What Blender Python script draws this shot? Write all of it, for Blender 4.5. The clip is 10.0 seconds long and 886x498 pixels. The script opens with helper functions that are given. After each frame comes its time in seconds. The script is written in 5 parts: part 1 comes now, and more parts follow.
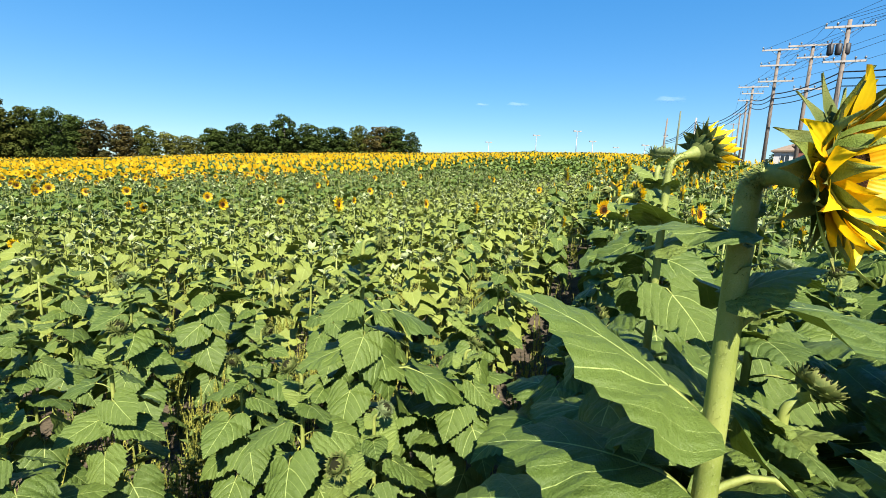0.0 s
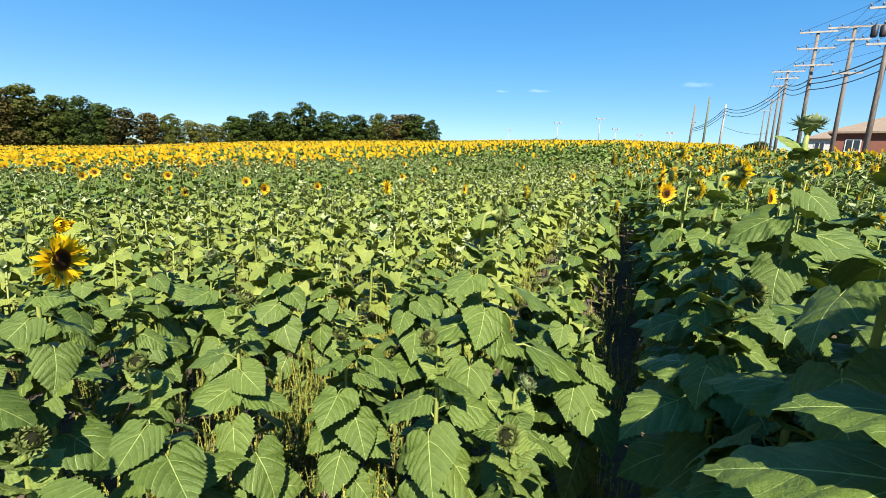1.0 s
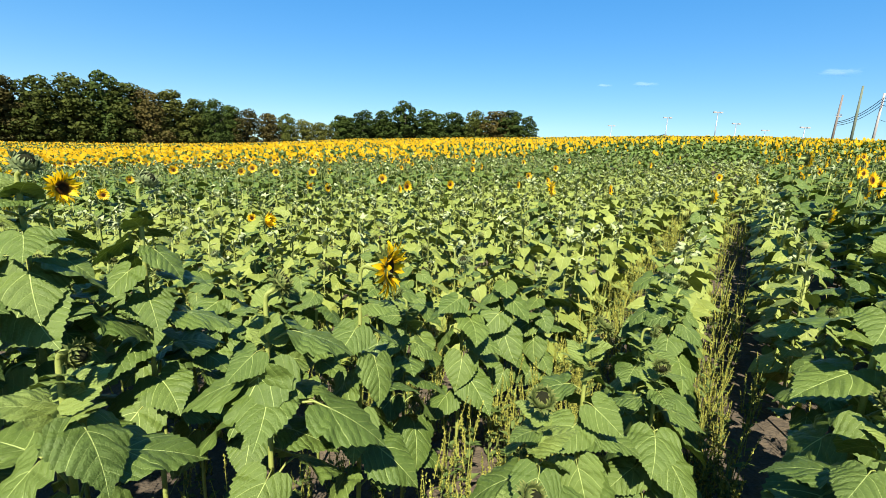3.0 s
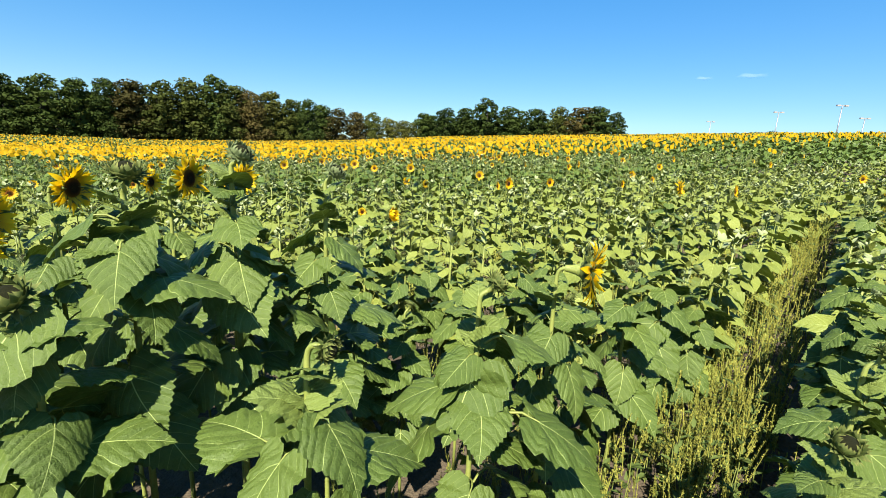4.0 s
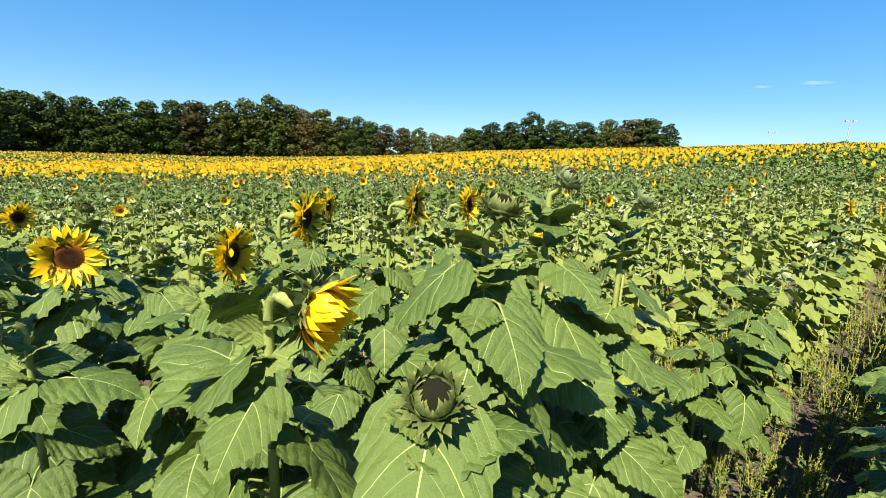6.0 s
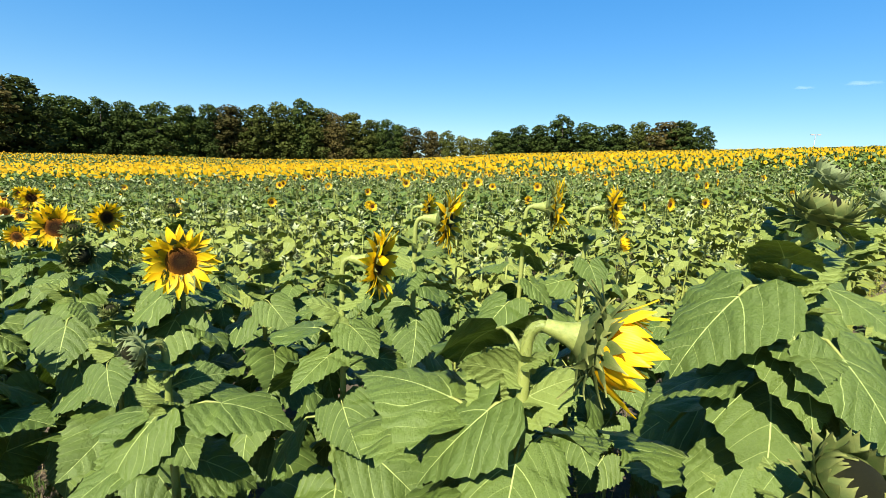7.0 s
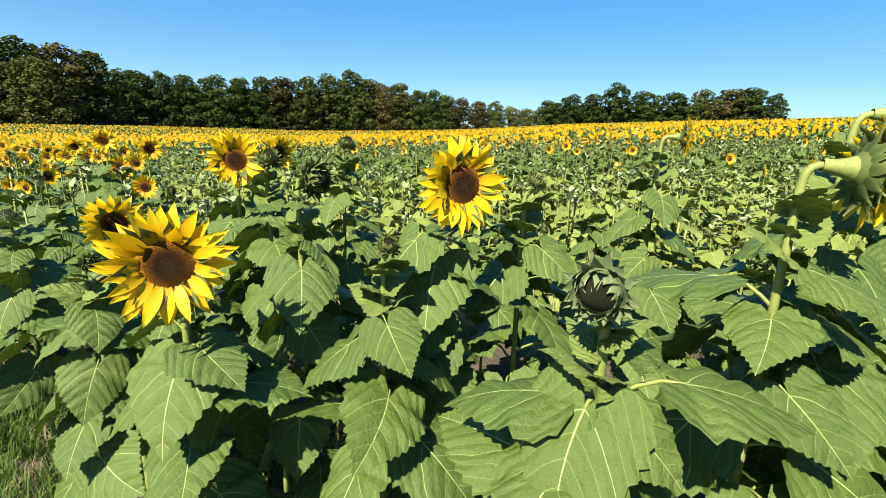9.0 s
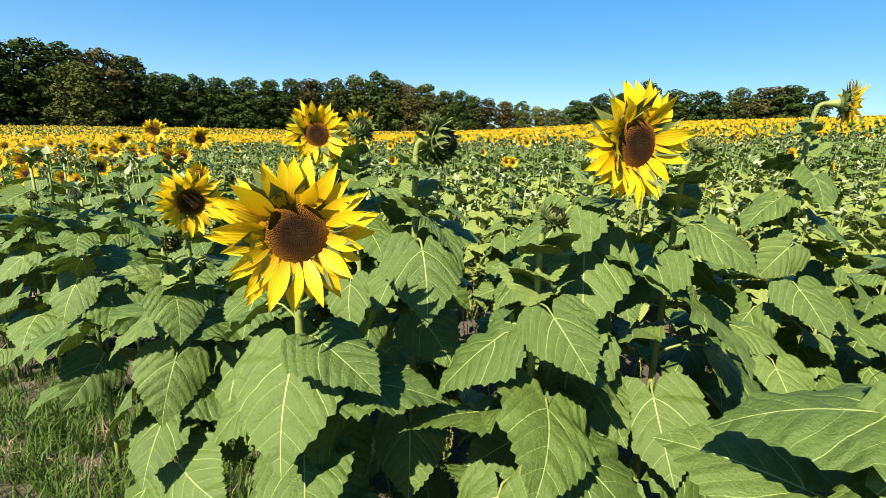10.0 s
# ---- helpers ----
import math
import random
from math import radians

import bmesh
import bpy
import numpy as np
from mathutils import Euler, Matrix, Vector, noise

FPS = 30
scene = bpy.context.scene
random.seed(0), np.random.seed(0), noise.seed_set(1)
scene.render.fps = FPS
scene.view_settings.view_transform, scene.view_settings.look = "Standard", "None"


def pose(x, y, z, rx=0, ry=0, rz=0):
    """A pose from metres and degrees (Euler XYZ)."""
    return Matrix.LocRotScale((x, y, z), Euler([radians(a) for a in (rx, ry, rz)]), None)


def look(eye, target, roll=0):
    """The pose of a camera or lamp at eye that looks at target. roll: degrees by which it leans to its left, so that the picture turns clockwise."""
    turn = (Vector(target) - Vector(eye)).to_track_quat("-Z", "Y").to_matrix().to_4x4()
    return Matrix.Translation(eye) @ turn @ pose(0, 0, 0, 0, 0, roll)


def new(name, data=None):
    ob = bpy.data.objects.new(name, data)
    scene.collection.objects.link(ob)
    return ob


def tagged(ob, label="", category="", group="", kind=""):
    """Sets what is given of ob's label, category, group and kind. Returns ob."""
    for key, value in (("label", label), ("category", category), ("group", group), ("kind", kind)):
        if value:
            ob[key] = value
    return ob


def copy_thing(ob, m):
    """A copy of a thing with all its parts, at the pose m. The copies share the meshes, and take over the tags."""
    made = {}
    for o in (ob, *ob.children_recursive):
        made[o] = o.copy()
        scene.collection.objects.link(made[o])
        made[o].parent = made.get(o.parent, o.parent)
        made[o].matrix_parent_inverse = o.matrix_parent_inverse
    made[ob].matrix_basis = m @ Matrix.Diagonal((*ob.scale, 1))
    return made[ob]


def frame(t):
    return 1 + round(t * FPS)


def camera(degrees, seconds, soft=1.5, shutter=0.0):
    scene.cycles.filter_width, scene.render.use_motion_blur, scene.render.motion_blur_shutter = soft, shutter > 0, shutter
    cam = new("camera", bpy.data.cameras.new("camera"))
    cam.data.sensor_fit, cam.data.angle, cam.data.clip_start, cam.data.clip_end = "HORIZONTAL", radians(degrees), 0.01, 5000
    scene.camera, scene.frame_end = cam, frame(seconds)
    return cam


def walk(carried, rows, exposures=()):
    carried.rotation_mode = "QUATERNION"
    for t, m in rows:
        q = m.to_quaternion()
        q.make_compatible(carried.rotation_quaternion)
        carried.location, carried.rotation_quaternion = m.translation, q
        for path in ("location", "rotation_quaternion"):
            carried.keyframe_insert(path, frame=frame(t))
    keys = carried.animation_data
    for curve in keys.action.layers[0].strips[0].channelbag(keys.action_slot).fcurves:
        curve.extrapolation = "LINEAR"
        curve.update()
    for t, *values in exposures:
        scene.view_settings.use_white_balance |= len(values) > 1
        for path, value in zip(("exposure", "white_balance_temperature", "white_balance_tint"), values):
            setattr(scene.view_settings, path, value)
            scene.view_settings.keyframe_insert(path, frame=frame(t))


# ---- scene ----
EXPOSURE = 1.56
cam = camera(88.4, 10.0, soft=0.35)
PATH = [
    (0, (-0.357, -0.188, 1.916), (0.3, 1.672, 1.585), 2.1),
    (0.5, (-0.501, -0.144, 1.88), (0.143, 1.715, 1.518), 2.2),
    (1, (-0.658, -0.061, 1.852), (-0.078, 1.814, 1.469), 2.2),
    (1.5, (-0.822, 0.045, 1.878), (-0.332, 1.943, 1.482), 2.2),
    (2, (-0.965, 0.127, 1.882), (-0.529, 2.04, 1.494), 2.2),
    (2.5, (-1.144, 0.194, 1.884), (-0.798, 2.123, 1.484), 2.3),
    (3, (-1.363, 0.268, 1.847), (-1.167, 2.215, 1.436), 2.4),
    (3.2, (-1.444, 0.295, 1.838), (-1.313, 2.247, 1.423), 2.4),
    (4.3, (-1.829, 0.397, 1.793), (-2.01, 2.34, 1.355), 2.3),
    (4.5, (-1.917, 0.409, 1.778), (-2.105, 2.351, 1.342), 2.1),
    (5, (-2.149, 0.419, 1.791), (-2.38, 2.359, 1.361), 2.2),
    (5.5, (-2.331, 0.466, 1.79), (-2.616, 2.406, 1.398), 1.9),
    (5.7, (-2.407, 0.521, 1.81), (-2.706, 2.46, 1.421), 2.0),
    (6.8, (-2.767, 0.675, 1.785), (-3.182, 2.597, 1.416), 2.1),
    (7, (-2.881, 0.688, 1.776), (-3.317, 2.603, 1.4), 2.2),
    (7.5, (-3.074, 0.693, 1.745), (-3.578, 2.588, 1.352), 2.1),
    (8, (-3.301, 0.764, 1.694), (-3.855, 2.641, 1.283), 2.2),
    (8.5, (-3.477, 0.818, 1.639), (-4.063, 2.677, 1.191), 2.1),
    (9, (-3.661, 0.837, 1.565), (-4.269, 2.676, 1.068), 2.1),
    (9.5, (-3.811, 0.834, 1.507), (-4.453, 2.66, 1.002), 2.0),
    (10, (-3.954, 0.914, 1.462), (-4.662, 2.717, 0.964), 1.9),
]
walk(cam, [(t, look(eye, aim, roll)) for t, eye, aim, roll in PATH], [(0, EXPOSURE), (10, EXPOSURE)])

# ---- world and sun ----
SUN_AZ, SUN_EL = 190.0, 47.0
world = bpy.data.worlds.new("sky")
scene.world = world
world.use_nodes = True
wn = world.node_tree.nodes
sky = wn.new("ShaderNodeTexSky")
sky.sky_type, sky.sun_disc = "NISHITA", False
sky.sun_elevation, sky.sun_rotation = radians(SUN_EL), radians(SUN_AZ)
sky.air_density, sky.dust_density, sky.ozone_density = 1.0, 0.2, 3.0
wn["Background"].inputs["Strength"].default_value = 0.137
vivid = wn.new("ShaderNodeHueSaturation")
vivid.inputs["Saturation"].default_value, vivid.inputs["Value"].default_value = 2.0, 1.0
soft_sky = wn.new("ShaderNodeGamma")
soft_sky.inputs["Gamma"].default_value = 0.5
world.node_tree.links.new(sky.outputs[0], soft_sky.inputs["Color"])
world.node_tree.links.new(soft_sky.outputs[0], vivid.inputs["Color"])
tint = wn.new("ShaderNodeMix")
tint.data_type, tint.blend_type = "RGBA", "MULTIPLY"
tint.inputs[0].default_value, tint.inputs[7].default_value = 1.0, (0.62, 0.83, 1.0, 1)
world.node_tree.links.new(vivid.outputs[0], tint.inputs[6])
world.node_tree.links.new(tint.outputs[2], wn["Background"].inputs["Color"])
sun = new("sun", bpy.data.lights.new("sun", "SUN"))
sun.data.energy, sun.data.angle, sun.data.color = 5.0, radians(0.53), (1.0, 0.94, 0.84)
sa, se = radians(SUN_AZ), radians(SUN_EL)
SUN_DIR = Vector((math.sin(sa) * math.cos(se), math.cos(sa) * math.cos(se), math.sin(se)))
sun.matrix_world = look(SUN_DIR * 50, (0, 0, 0))


# ---- materials ----
class Nodes:
    """Shorthand for building node materials."""

    def __init__(self, name):
        self.mat = bpy.data.materials.new(name)
        self.mat.use_nodes = True
        self.tree = self.mat.node_tree
        self.bsdf = self.tree.nodes["Principled BSDF"]
        self.out = self.tree.nodes["Material Output"]

    def add(self, kind, **values):
        node = self.tree.nodes.new(kind)
        for key, value in values.items():
            if key == "op":
                node.operation = value
            elif key == "blend":
                node.data_type, node.blend_type = "RGBA", value
            else:
                node.inputs[key.replace("_", " ")].default_value = value
        return node

    def link(self, a, b):
        self.tree.links.new(a, b)

    def math(self, op, a, b=None, c=None):
        node = self.add("ShaderNodeMath", op=op)
        for i, v in enumerate((a, b, c)):
            if v is None:
                continue
            if isinstance(v, (int, float)):
                node.inputs[i].default_value = v
            else:
                self.link(v, node.inputs[i])
        return node.outputs[0]

    def mix(self, fac, a, b, blend="MIX"):
        node = self.add("ShaderNodeMix", blend=blend)
        for i, v in ((0, fac), (6, a), (7, b)):
            if isinstance(v, (int, float)):
                node.inputs[i].default_value = v
            elif isinstance(v, tuple):
                node.inputs[i].default_value = (*v, 1)
            else:
                self.link(v, node.inputs[i])
        return node.outputs[2]

    def noise(self, scale, detail=4, vector=None, rough=0.55):
        node = self.add("ShaderNodeTexNoise", Scale=scale, Detail=detail, Roughness=rough)
        if vector is not None:
            self.link(vector, node.inputs["Vector"])
        return node.outputs["Fac"]

    def ramp(self, fac, *stops):
        node = self.add("ShaderNodeValToRGB")
        els = node.color_ramp.elements
        while len(els) < len(stops):
            els.new(0.5)
        for el, (p, c) in zip(els, stops):
            el.position, el.color = p, (*c, 1)
        self.link(fac, node.inputs[0])
        return node.outputs[0]

    def bump(self, height, strength, distance):
        node = self.add("ShaderNodeBump", Strength=strength, Distance=distance)
        self.link(height, node.inputs["Height"])
        self.link(node.outputs[0], self.bsdf.inputs["Normal"])
        return node.outputs[0]

    def set(self, **values):
        for key, value in values.items():
            socket = self.bsdf.inputs[key.replace("_", " ")]
            if isinstance(value, (int, float)):
                socket.default_value = value
            elif isinstance(value, tuple):
                socket.default_value = (*value, 1)
            else:
                self.link(value, socket)

    def thin(self, colour, share):
        """Lets light through: mixes in a translucent share."""
        tr = self.add("ShaderNodeBsdfTranslucent")
        if isinstance(colour, tuple):
            tr.inputs["Color"].default_value = (*colour, 1)
        else:
            self.link(colour, tr.inputs["Color"])
        mixer = self.add("ShaderNodeMixShader")
        mixer.inputs[0].default_value = share
        self.link(self.bsdf.outputs[0], mixer.inputs[1])
        self.link(tr.outputs[0], mixer.inputs[2])
        self.link(mixer.outputs[0], self.out.inputs["Surface"])


def variety(n, joined):
    if joined:
        return n.add("ShaderNodeNewGeometry").outputs["Random Per Island"]
    return n.add("ShaderNodeObjectInfo").outputs["Random"]


def leaf_material(name, low, high, joined=False, veins=True):
    n = Nodes(name)
    rnd = variety(n, joined)
    base = n.mix(rnd, low, high)
    coord = n.add("ShaderNodeTexCoord")
    stain = n.noise(9.0, 3, coord.outputs["Object"])
    base = n.mix(n.math("MULTIPLY", stain, 0.5), base, tuple(c * 0.72 for c in low))
    speck = n.noise(75.0, 3, coord.outputs["UV"], 0.7)
    base = n.mix(n.math("MULTIPLY", speck, 0.4), base, tuple(c * 0.5 for c in low))
    base = n.mix(n.math("MULTIPLY", n.noise(7.0, 2, coord.outputs["UV"]), 0.35), base, tuple(c * 1.3 for c in high))
    if veins:
        sep = n.add("ShaderNodeSeparateXYZ")
        n.link(coord.outputs["UV"], sep.inputs[0])
        ax = n.math("ABSOLUTE", n.math("SUBTRACT", sep.outputs[0], 0.5))
        wob = n.math("MULTIPLY", n.math("SUBTRACT", n.noise(5.0, 2, coord.outputs["UV"]), 0.5), 0.02)
        along = n.math("SUBTRACT", n.math("ADD", sep.outputs[1], wob), n.math("ADD", n.math("MULTIPLY", ax, 0.62), n.math("MULTIPLY", n.math("MULTIPLY", ax, ax), 1.5)))
        saw = n.math("FRACT", n.math("ADD", n.math("MULTIPLY", along, 4.8), 0.02))
        tri = n.math("ABSOLUTE", n.math("SUBTRACT", saw, 0.5))
        side = n.math("GREATER_THAN", tri, 0.489)
        mid = n.math("LESS_THAN", ax, n.math("SUBTRACT", 0.009, n.math("MULTIPLY", sep.outputs[1], 0.0065)))
        fine = n.add("ShaderNodeTexVoronoi", Scale=34.0)
        fine.feature = "DISTANCE_TO_EDGE"
        n.link(coord.outputs["UV"], fine.inputs["Vector"])
        net = n.math("LESS_THAN", fine.outputs["Distance"], 0.045)
        line = n.math("MAXIMUM", mid, n.math("MULTIPLY", side, 0.6))
        basal = n.math("LESS_THAN", n.math("ABSOLUTE", n.math("SUBTRACT", along, 0.0)), 0.006)
        line = n.math("MAXIMUM", line, n.math("MULTIPLY", basal, 0.75))
        line = n.math("MAXIMUM", line, n.math("MULTIPLY", net, 0.05))
        base = n.mix(line, base, (0.3, 0.36, 0.11))
        relief = n.math("ADD", n.math("MULTIPLY", n.math("COSINE", n.math("MULTIPLY", saw, 6.2832)), -0.2), n.math("MULTIPLY", n.noise(22.0, 5, coord.outputs["UV"], 0.65), 1.1))
        relief = n.math("ADD", relief, n.math("MULTIPLY", mid, -0.6))
        n.bump(relief, 0.7, 0.006)
    n.set(Base_Color=base, Roughness=0.47, Specular_IOR_Level=0.24)
    n.thin(n.mix(0.6, base, (0.15, 0.25, 0.008)), 0.08)
    return n.mat


def stem_material():
    n = Nodes("hairy green stem")
    coord = n.add("ShaderNodeTexCoord")
    tone = n.noise(12, 4, coord.outputs["Object"])
    col = n.ramp(tone, (0.3, (0.12, 0.155, 0.02)), (0.7, (0.235, 0.26, 0.052)))
    speck = n.math("GREATER_THAN", n.noise(900, 1, coord.outputs["Object"]), 0.6)
    col = n.mix(n.math("MULTIPLY", speck, 0.3), col, (0.326, 0.35, 0.179))
    n.set(Base_Color=col, Roughness=0.62)
    n.bump(n.noise(700, 2, coord.outputs["Object"]), 0.3, 0.002)
    return n.mat


def petal_material(joined=False):
    n = Nodes("yellow petal")
    coord = n.add("ShaderNodeTexCoord")
    sep = n.add("ShaderNodeSeparateXYZ")
    n.link(coord.outputs["UV"], sep.inputs[0])
    stripe = n.math("SINE", n.math("MULTIPLY", sep.outputs[0], 42.0))
    rnd = variety(n, joined)
    col = n.mix(rnd, (0.70, 0.39, 0.004), (0.78, 0.5, 0.008)) if joined else n.mix(rnd, (0.79, 0.49, 0.0043), (0.84, 0.61, 0.0095))
    root = n.math("POWER", n.math("SUBTRACT", 1.0, sep.outputs[1]), 3.0)
    col = n.mix(root, col, (0.603, 0.293, 0.00326))
    n.set(Base_Color=col, Roughness=0.5, Specular_IOR_Level=0.3)
    n.bump(stripe, 0.12, 0.0015)
    n.thin((0.85, 0.53, 0.005), 0.42)
    return n.mat


def disc_material():
    n = Nodes("brown flower disc")
    coord = n.add("ShaderNodeTexCoord")
    sep = n.add("ShaderNodeSeparateXYZ")
    n.link(coord.outputs["UV"], sep.inputs[0])
    cell = n.add("ShaderNodeTexVoronoi", Scale=52.0)
    n.link(coord.outputs["UV"], cell.inputs["Vector"])
    dx = n.math("SUBTRACT", sep.outputs[0], 0.5)
    dy = n.math("SUBTRACT", sep.outputs[1], 0.5)
    r = n.math("MULTIPLY", n.math("SQRT", n.math("ADD", n.math("MULTIPLY", dx, dx), n.math("MULTIPLY", dy, dy))), 2.0)
    r = n.math("ADD", r, n.math("MULTIPLY", n.math("SUBTRACT", n.noise(14, 2, coord.outputs["UV"]), 0.5), 0.18))
    col = n.ramp(r, (0.0, (0.03, 0.019, 0.005)), (0.4, (0.02, 0.008, 0.002)), (0.6, (0.06, 0.021, 0.003)), (0.82, (0.17, 0.066, 0.005)), (1.0, (0.34, 0.15, 0.009)))
    col = n.mix(n.math("MULTIPLY", n.math("LESS_THAN", cell.outputs["Distance"], 0.26), 0.3), col, (0.32, 0.13, 0.01))
    n.set(Base_Color=col, Roughness=0.9, Specular_IOR_Level=0.12)
    n.bump(cell.outputs["Distance"], 0.9, 0.008)
    return n.mat


def plain_material(name, low, high, scale, rough=0.7, bump=0.3, depth=0.01, metal=0.0, joined=None, through_share=0.0):
    n = Nodes(name)
    coord = n.add("ShaderNodeTexCoord")
    a = n.noise(scale, 5, coord.outputs["Object"])
    b = n.noise(scale * 7, 3, coord.outputs["Object"])
    fac = n.math("ADD", n.math("MULTIPLY", a, 0.65), n.math("MULTIPLY", b, 0.35))
    if joined is not None:
        fac = n.math("ADD", n.math("MULTIPLY", fac, 0.5), n.math("MULTIPLY", variety(n, joined), 0.5))
    col = n.ramp(fac, (0.25, low), (0.75, high))
    n.set(Base_Color=col, Roughness=rough, Metallic=metal, Specular_IOR_Level=0.15 if through_share else 0.5)
    n.bump(b, bump, depth)
    if through_share:
        n.thin(col, through_share)
    return n.mat


def bract_material(name, low, high, tip, joined=False):
    n = Nodes(name)
    coord = n.add("ShaderNodeTexCoord")
    sep = n.add("ShaderNodeSeparateXYZ")
    n.link(coord.outputs["UV"], sep.inputs[0])
    col = n.mix(n.noise(24, 3, coord.outputs["Object"]), low, high)
    edge = n.math("ABSOLUTE", n.math("SUBTRACT", sep.outputs[0], 0.5))
    pale = n.math("ADD", n.math("POWER", sep.outputs[1], 2.2), n.math("MULTIPLY", n.math("POWER", edge, 2.0), 1.2))
    col = n.mix(n.math("MINIMUM", pale, 1.0), col, tip)
    n.set(Base_Color=col, Roughness=0.65, Specular_IOR_Level=0.2)
    n.bump(n.noise(60, 2, coord.outputs["Object"]), 0.4, 0.003)
    n.thin(col, 0.12)
    return n.mat


LEAF = leaf_material("sunflower leaf", (0.048, 0.082, 0.013), (0.098, 0.14, 0.025))
LEAF_YOUNG = leaf_material("young sunflower leaf", (0.115, 0.158, 0.028), (0.155, 0.2, 0.042))
LEAF_SHORT = leaf_material("short crop leaf", (0.118, 0.153, 0.025), (0.212, 0.242, 0.045), joined=True)
LEAF_TALL = leaf_material("tall crop leaf", (0.044, 0.08, 0.012), (0.096, 0.138, 0.021), joined=True)
STEM = stem_material()
PETAL = petal_material()
PETAL_CROP = petal_material(joined=True)
DISC = disc_material()
BRACT = bract_material("green bract", (0.0261, 0.0473, 0.00896), (0.0652, 0.0962, 0.0196), (0.22, 0.228, 0.0611))
BUD_TIP = bract_material("pale young shoot", (0.15, 0.19, 0.075), (0.25, 0.29, 0.13), (0.32, 0.35, 0.18), joined=True)
FRESH_BRACT = bract_material("fresh green bract", (0.075, 0.125, 0.018), (0.13, 0.185, 0.03), (0.26, 0.29, 0.07))
BRACT_PALE = bract_material("pale silky bract", (0.0815, 0.114, 0.0408), (0.147, 0.187, 0.0733), (0.212, 0.244, 0.106))
FLORET = plain_material("dark closed florets", (0.00815, 0.0114, 0.00407), (0.0408, 0.0408, 0.0114), 90, 0.9, 0.9, 0.006, through_share=0.02)
WEED = plain_material("seeding weed", (0.16, 0.175, 0.028), (0.33, 0.315, 0.062), 20, 0.8, 0.5, 0.004, joined=True, through_share=0.15)
WEED_LEAF = plain_material("weed leaf", (0.0514, 0.0822, 0.0205), (0.103, 0.137, 0.0342), 10, 0.6, 0.3, 0.003, joined=True, through_share=0.2)
GRASS = plain_material("grass blade", (0.036, 0.075, 0.01), (0.1, 0.155, 0.024), 6, 0.6, 0.1, 0.002, joined=True, through_share=0.25)
STRAW = plain_material("dry straw", (0.12, 0.085, 0.035), (0.25, 0.195, 0.095), 9, 0.8, 0.2, 0.002, joined=True)
SOIL = plain_material("dry field soil", (0.028, 0.02, 0.011), (0.1, 0.075, 0.042), 3.0, 0.95, 0.9, 0.04)
BARK = plain_material("tree bark", (0.014, 0.011, 0.008), (0.04, 0.033, 0.026), 3.0, 0.9, 0.8, 0.05)
POLE_WOOD = plain_material("weathered pole wood", (0.085, 0.066, 0.053), (0.20, 0.163, 0.132), 4.0, 0.85, 0.4, 0.02)
ARM_WOOD = plain_material("grey crossarm wood", (0.205, 0.183, 0.16), (0.342, 0.314, 0.285), 6.0, 0.85, 0.3, 0.01)
GREEN_POLE = plain_material("green treated pole", (0.0571, 0.0742, 0.0456), (0.126, 0.148, 0.097), 4.0, 0.85, 0.4, 0.02)
METAL = plain_material("galvanised metal", (0.2, 0.205, 0.217), (0.342, 0.342, 0.354), 8, 0.45, 0.1, 0.003, metal=0.7)
CERAMIC = plain_material("grey insulator", (0.0913, 0.097, 0.108), (0.171, 0.177, 0.188), 8, 0.3, 0.05, 0.002)
CABLE = plain_material("black cable", (0.00685, 0.00685, 0.00799), (0.0171, 0.0171, 0.02), 8, 0.6, 0.1, 0.002)


# ---- terrain ----
AZ_STOPS = np.array([-90, -62, -50, -36, -18, -5, 0, 16, 30, 39, 49, 60, 90.0])
AZ_LIFT = np.array([0.6, 0.55, 0.56, 0.42, 0.64, 0.92, 0.92, 0.98, 1.2, 1.33, 1.2, 1.2, 1.2])


def ease(a, b, t):
    t = np.clip((t - a) / (b - a), 0, 1)
    return t * t * (3 - 2 * t)


def ground(x, y):
    """Height of the ground: a slope that falls to the west, with a far rise to the north."""
    x, y = np.asarray(x, float), np.asarray(y, float)
    d = x + 5.5
    side = np.where(d > 0, 60 * np.tanh(d / 60), 40 * np.tanh(d / 40))
    r = np.hypot(x + 2, y)
    rise = 0.035 * np.maximum(0, y - 8) * ease(8, 40, r)
    far = np.maximum(r, 115)
    rise = rise * 115 / far - 0.01 * (far - 115)
    lift = np.interp(np.degrees(np.arctan2(x + 2, np.maximum(y, 1))), AZ_STOPS, AZ_LIFT)
    return 0.05 * side + rise * lift


def edge_y(x):
    """The southern border of the crop."""
    return 0.29 - 0.266 * (np.asarray(x, float) + 0.3)


def gap_x(y):
    """The open lane between the short crop and the tall block east of it."""
    return 0.76 * np.asarray(y, float) - 0.55


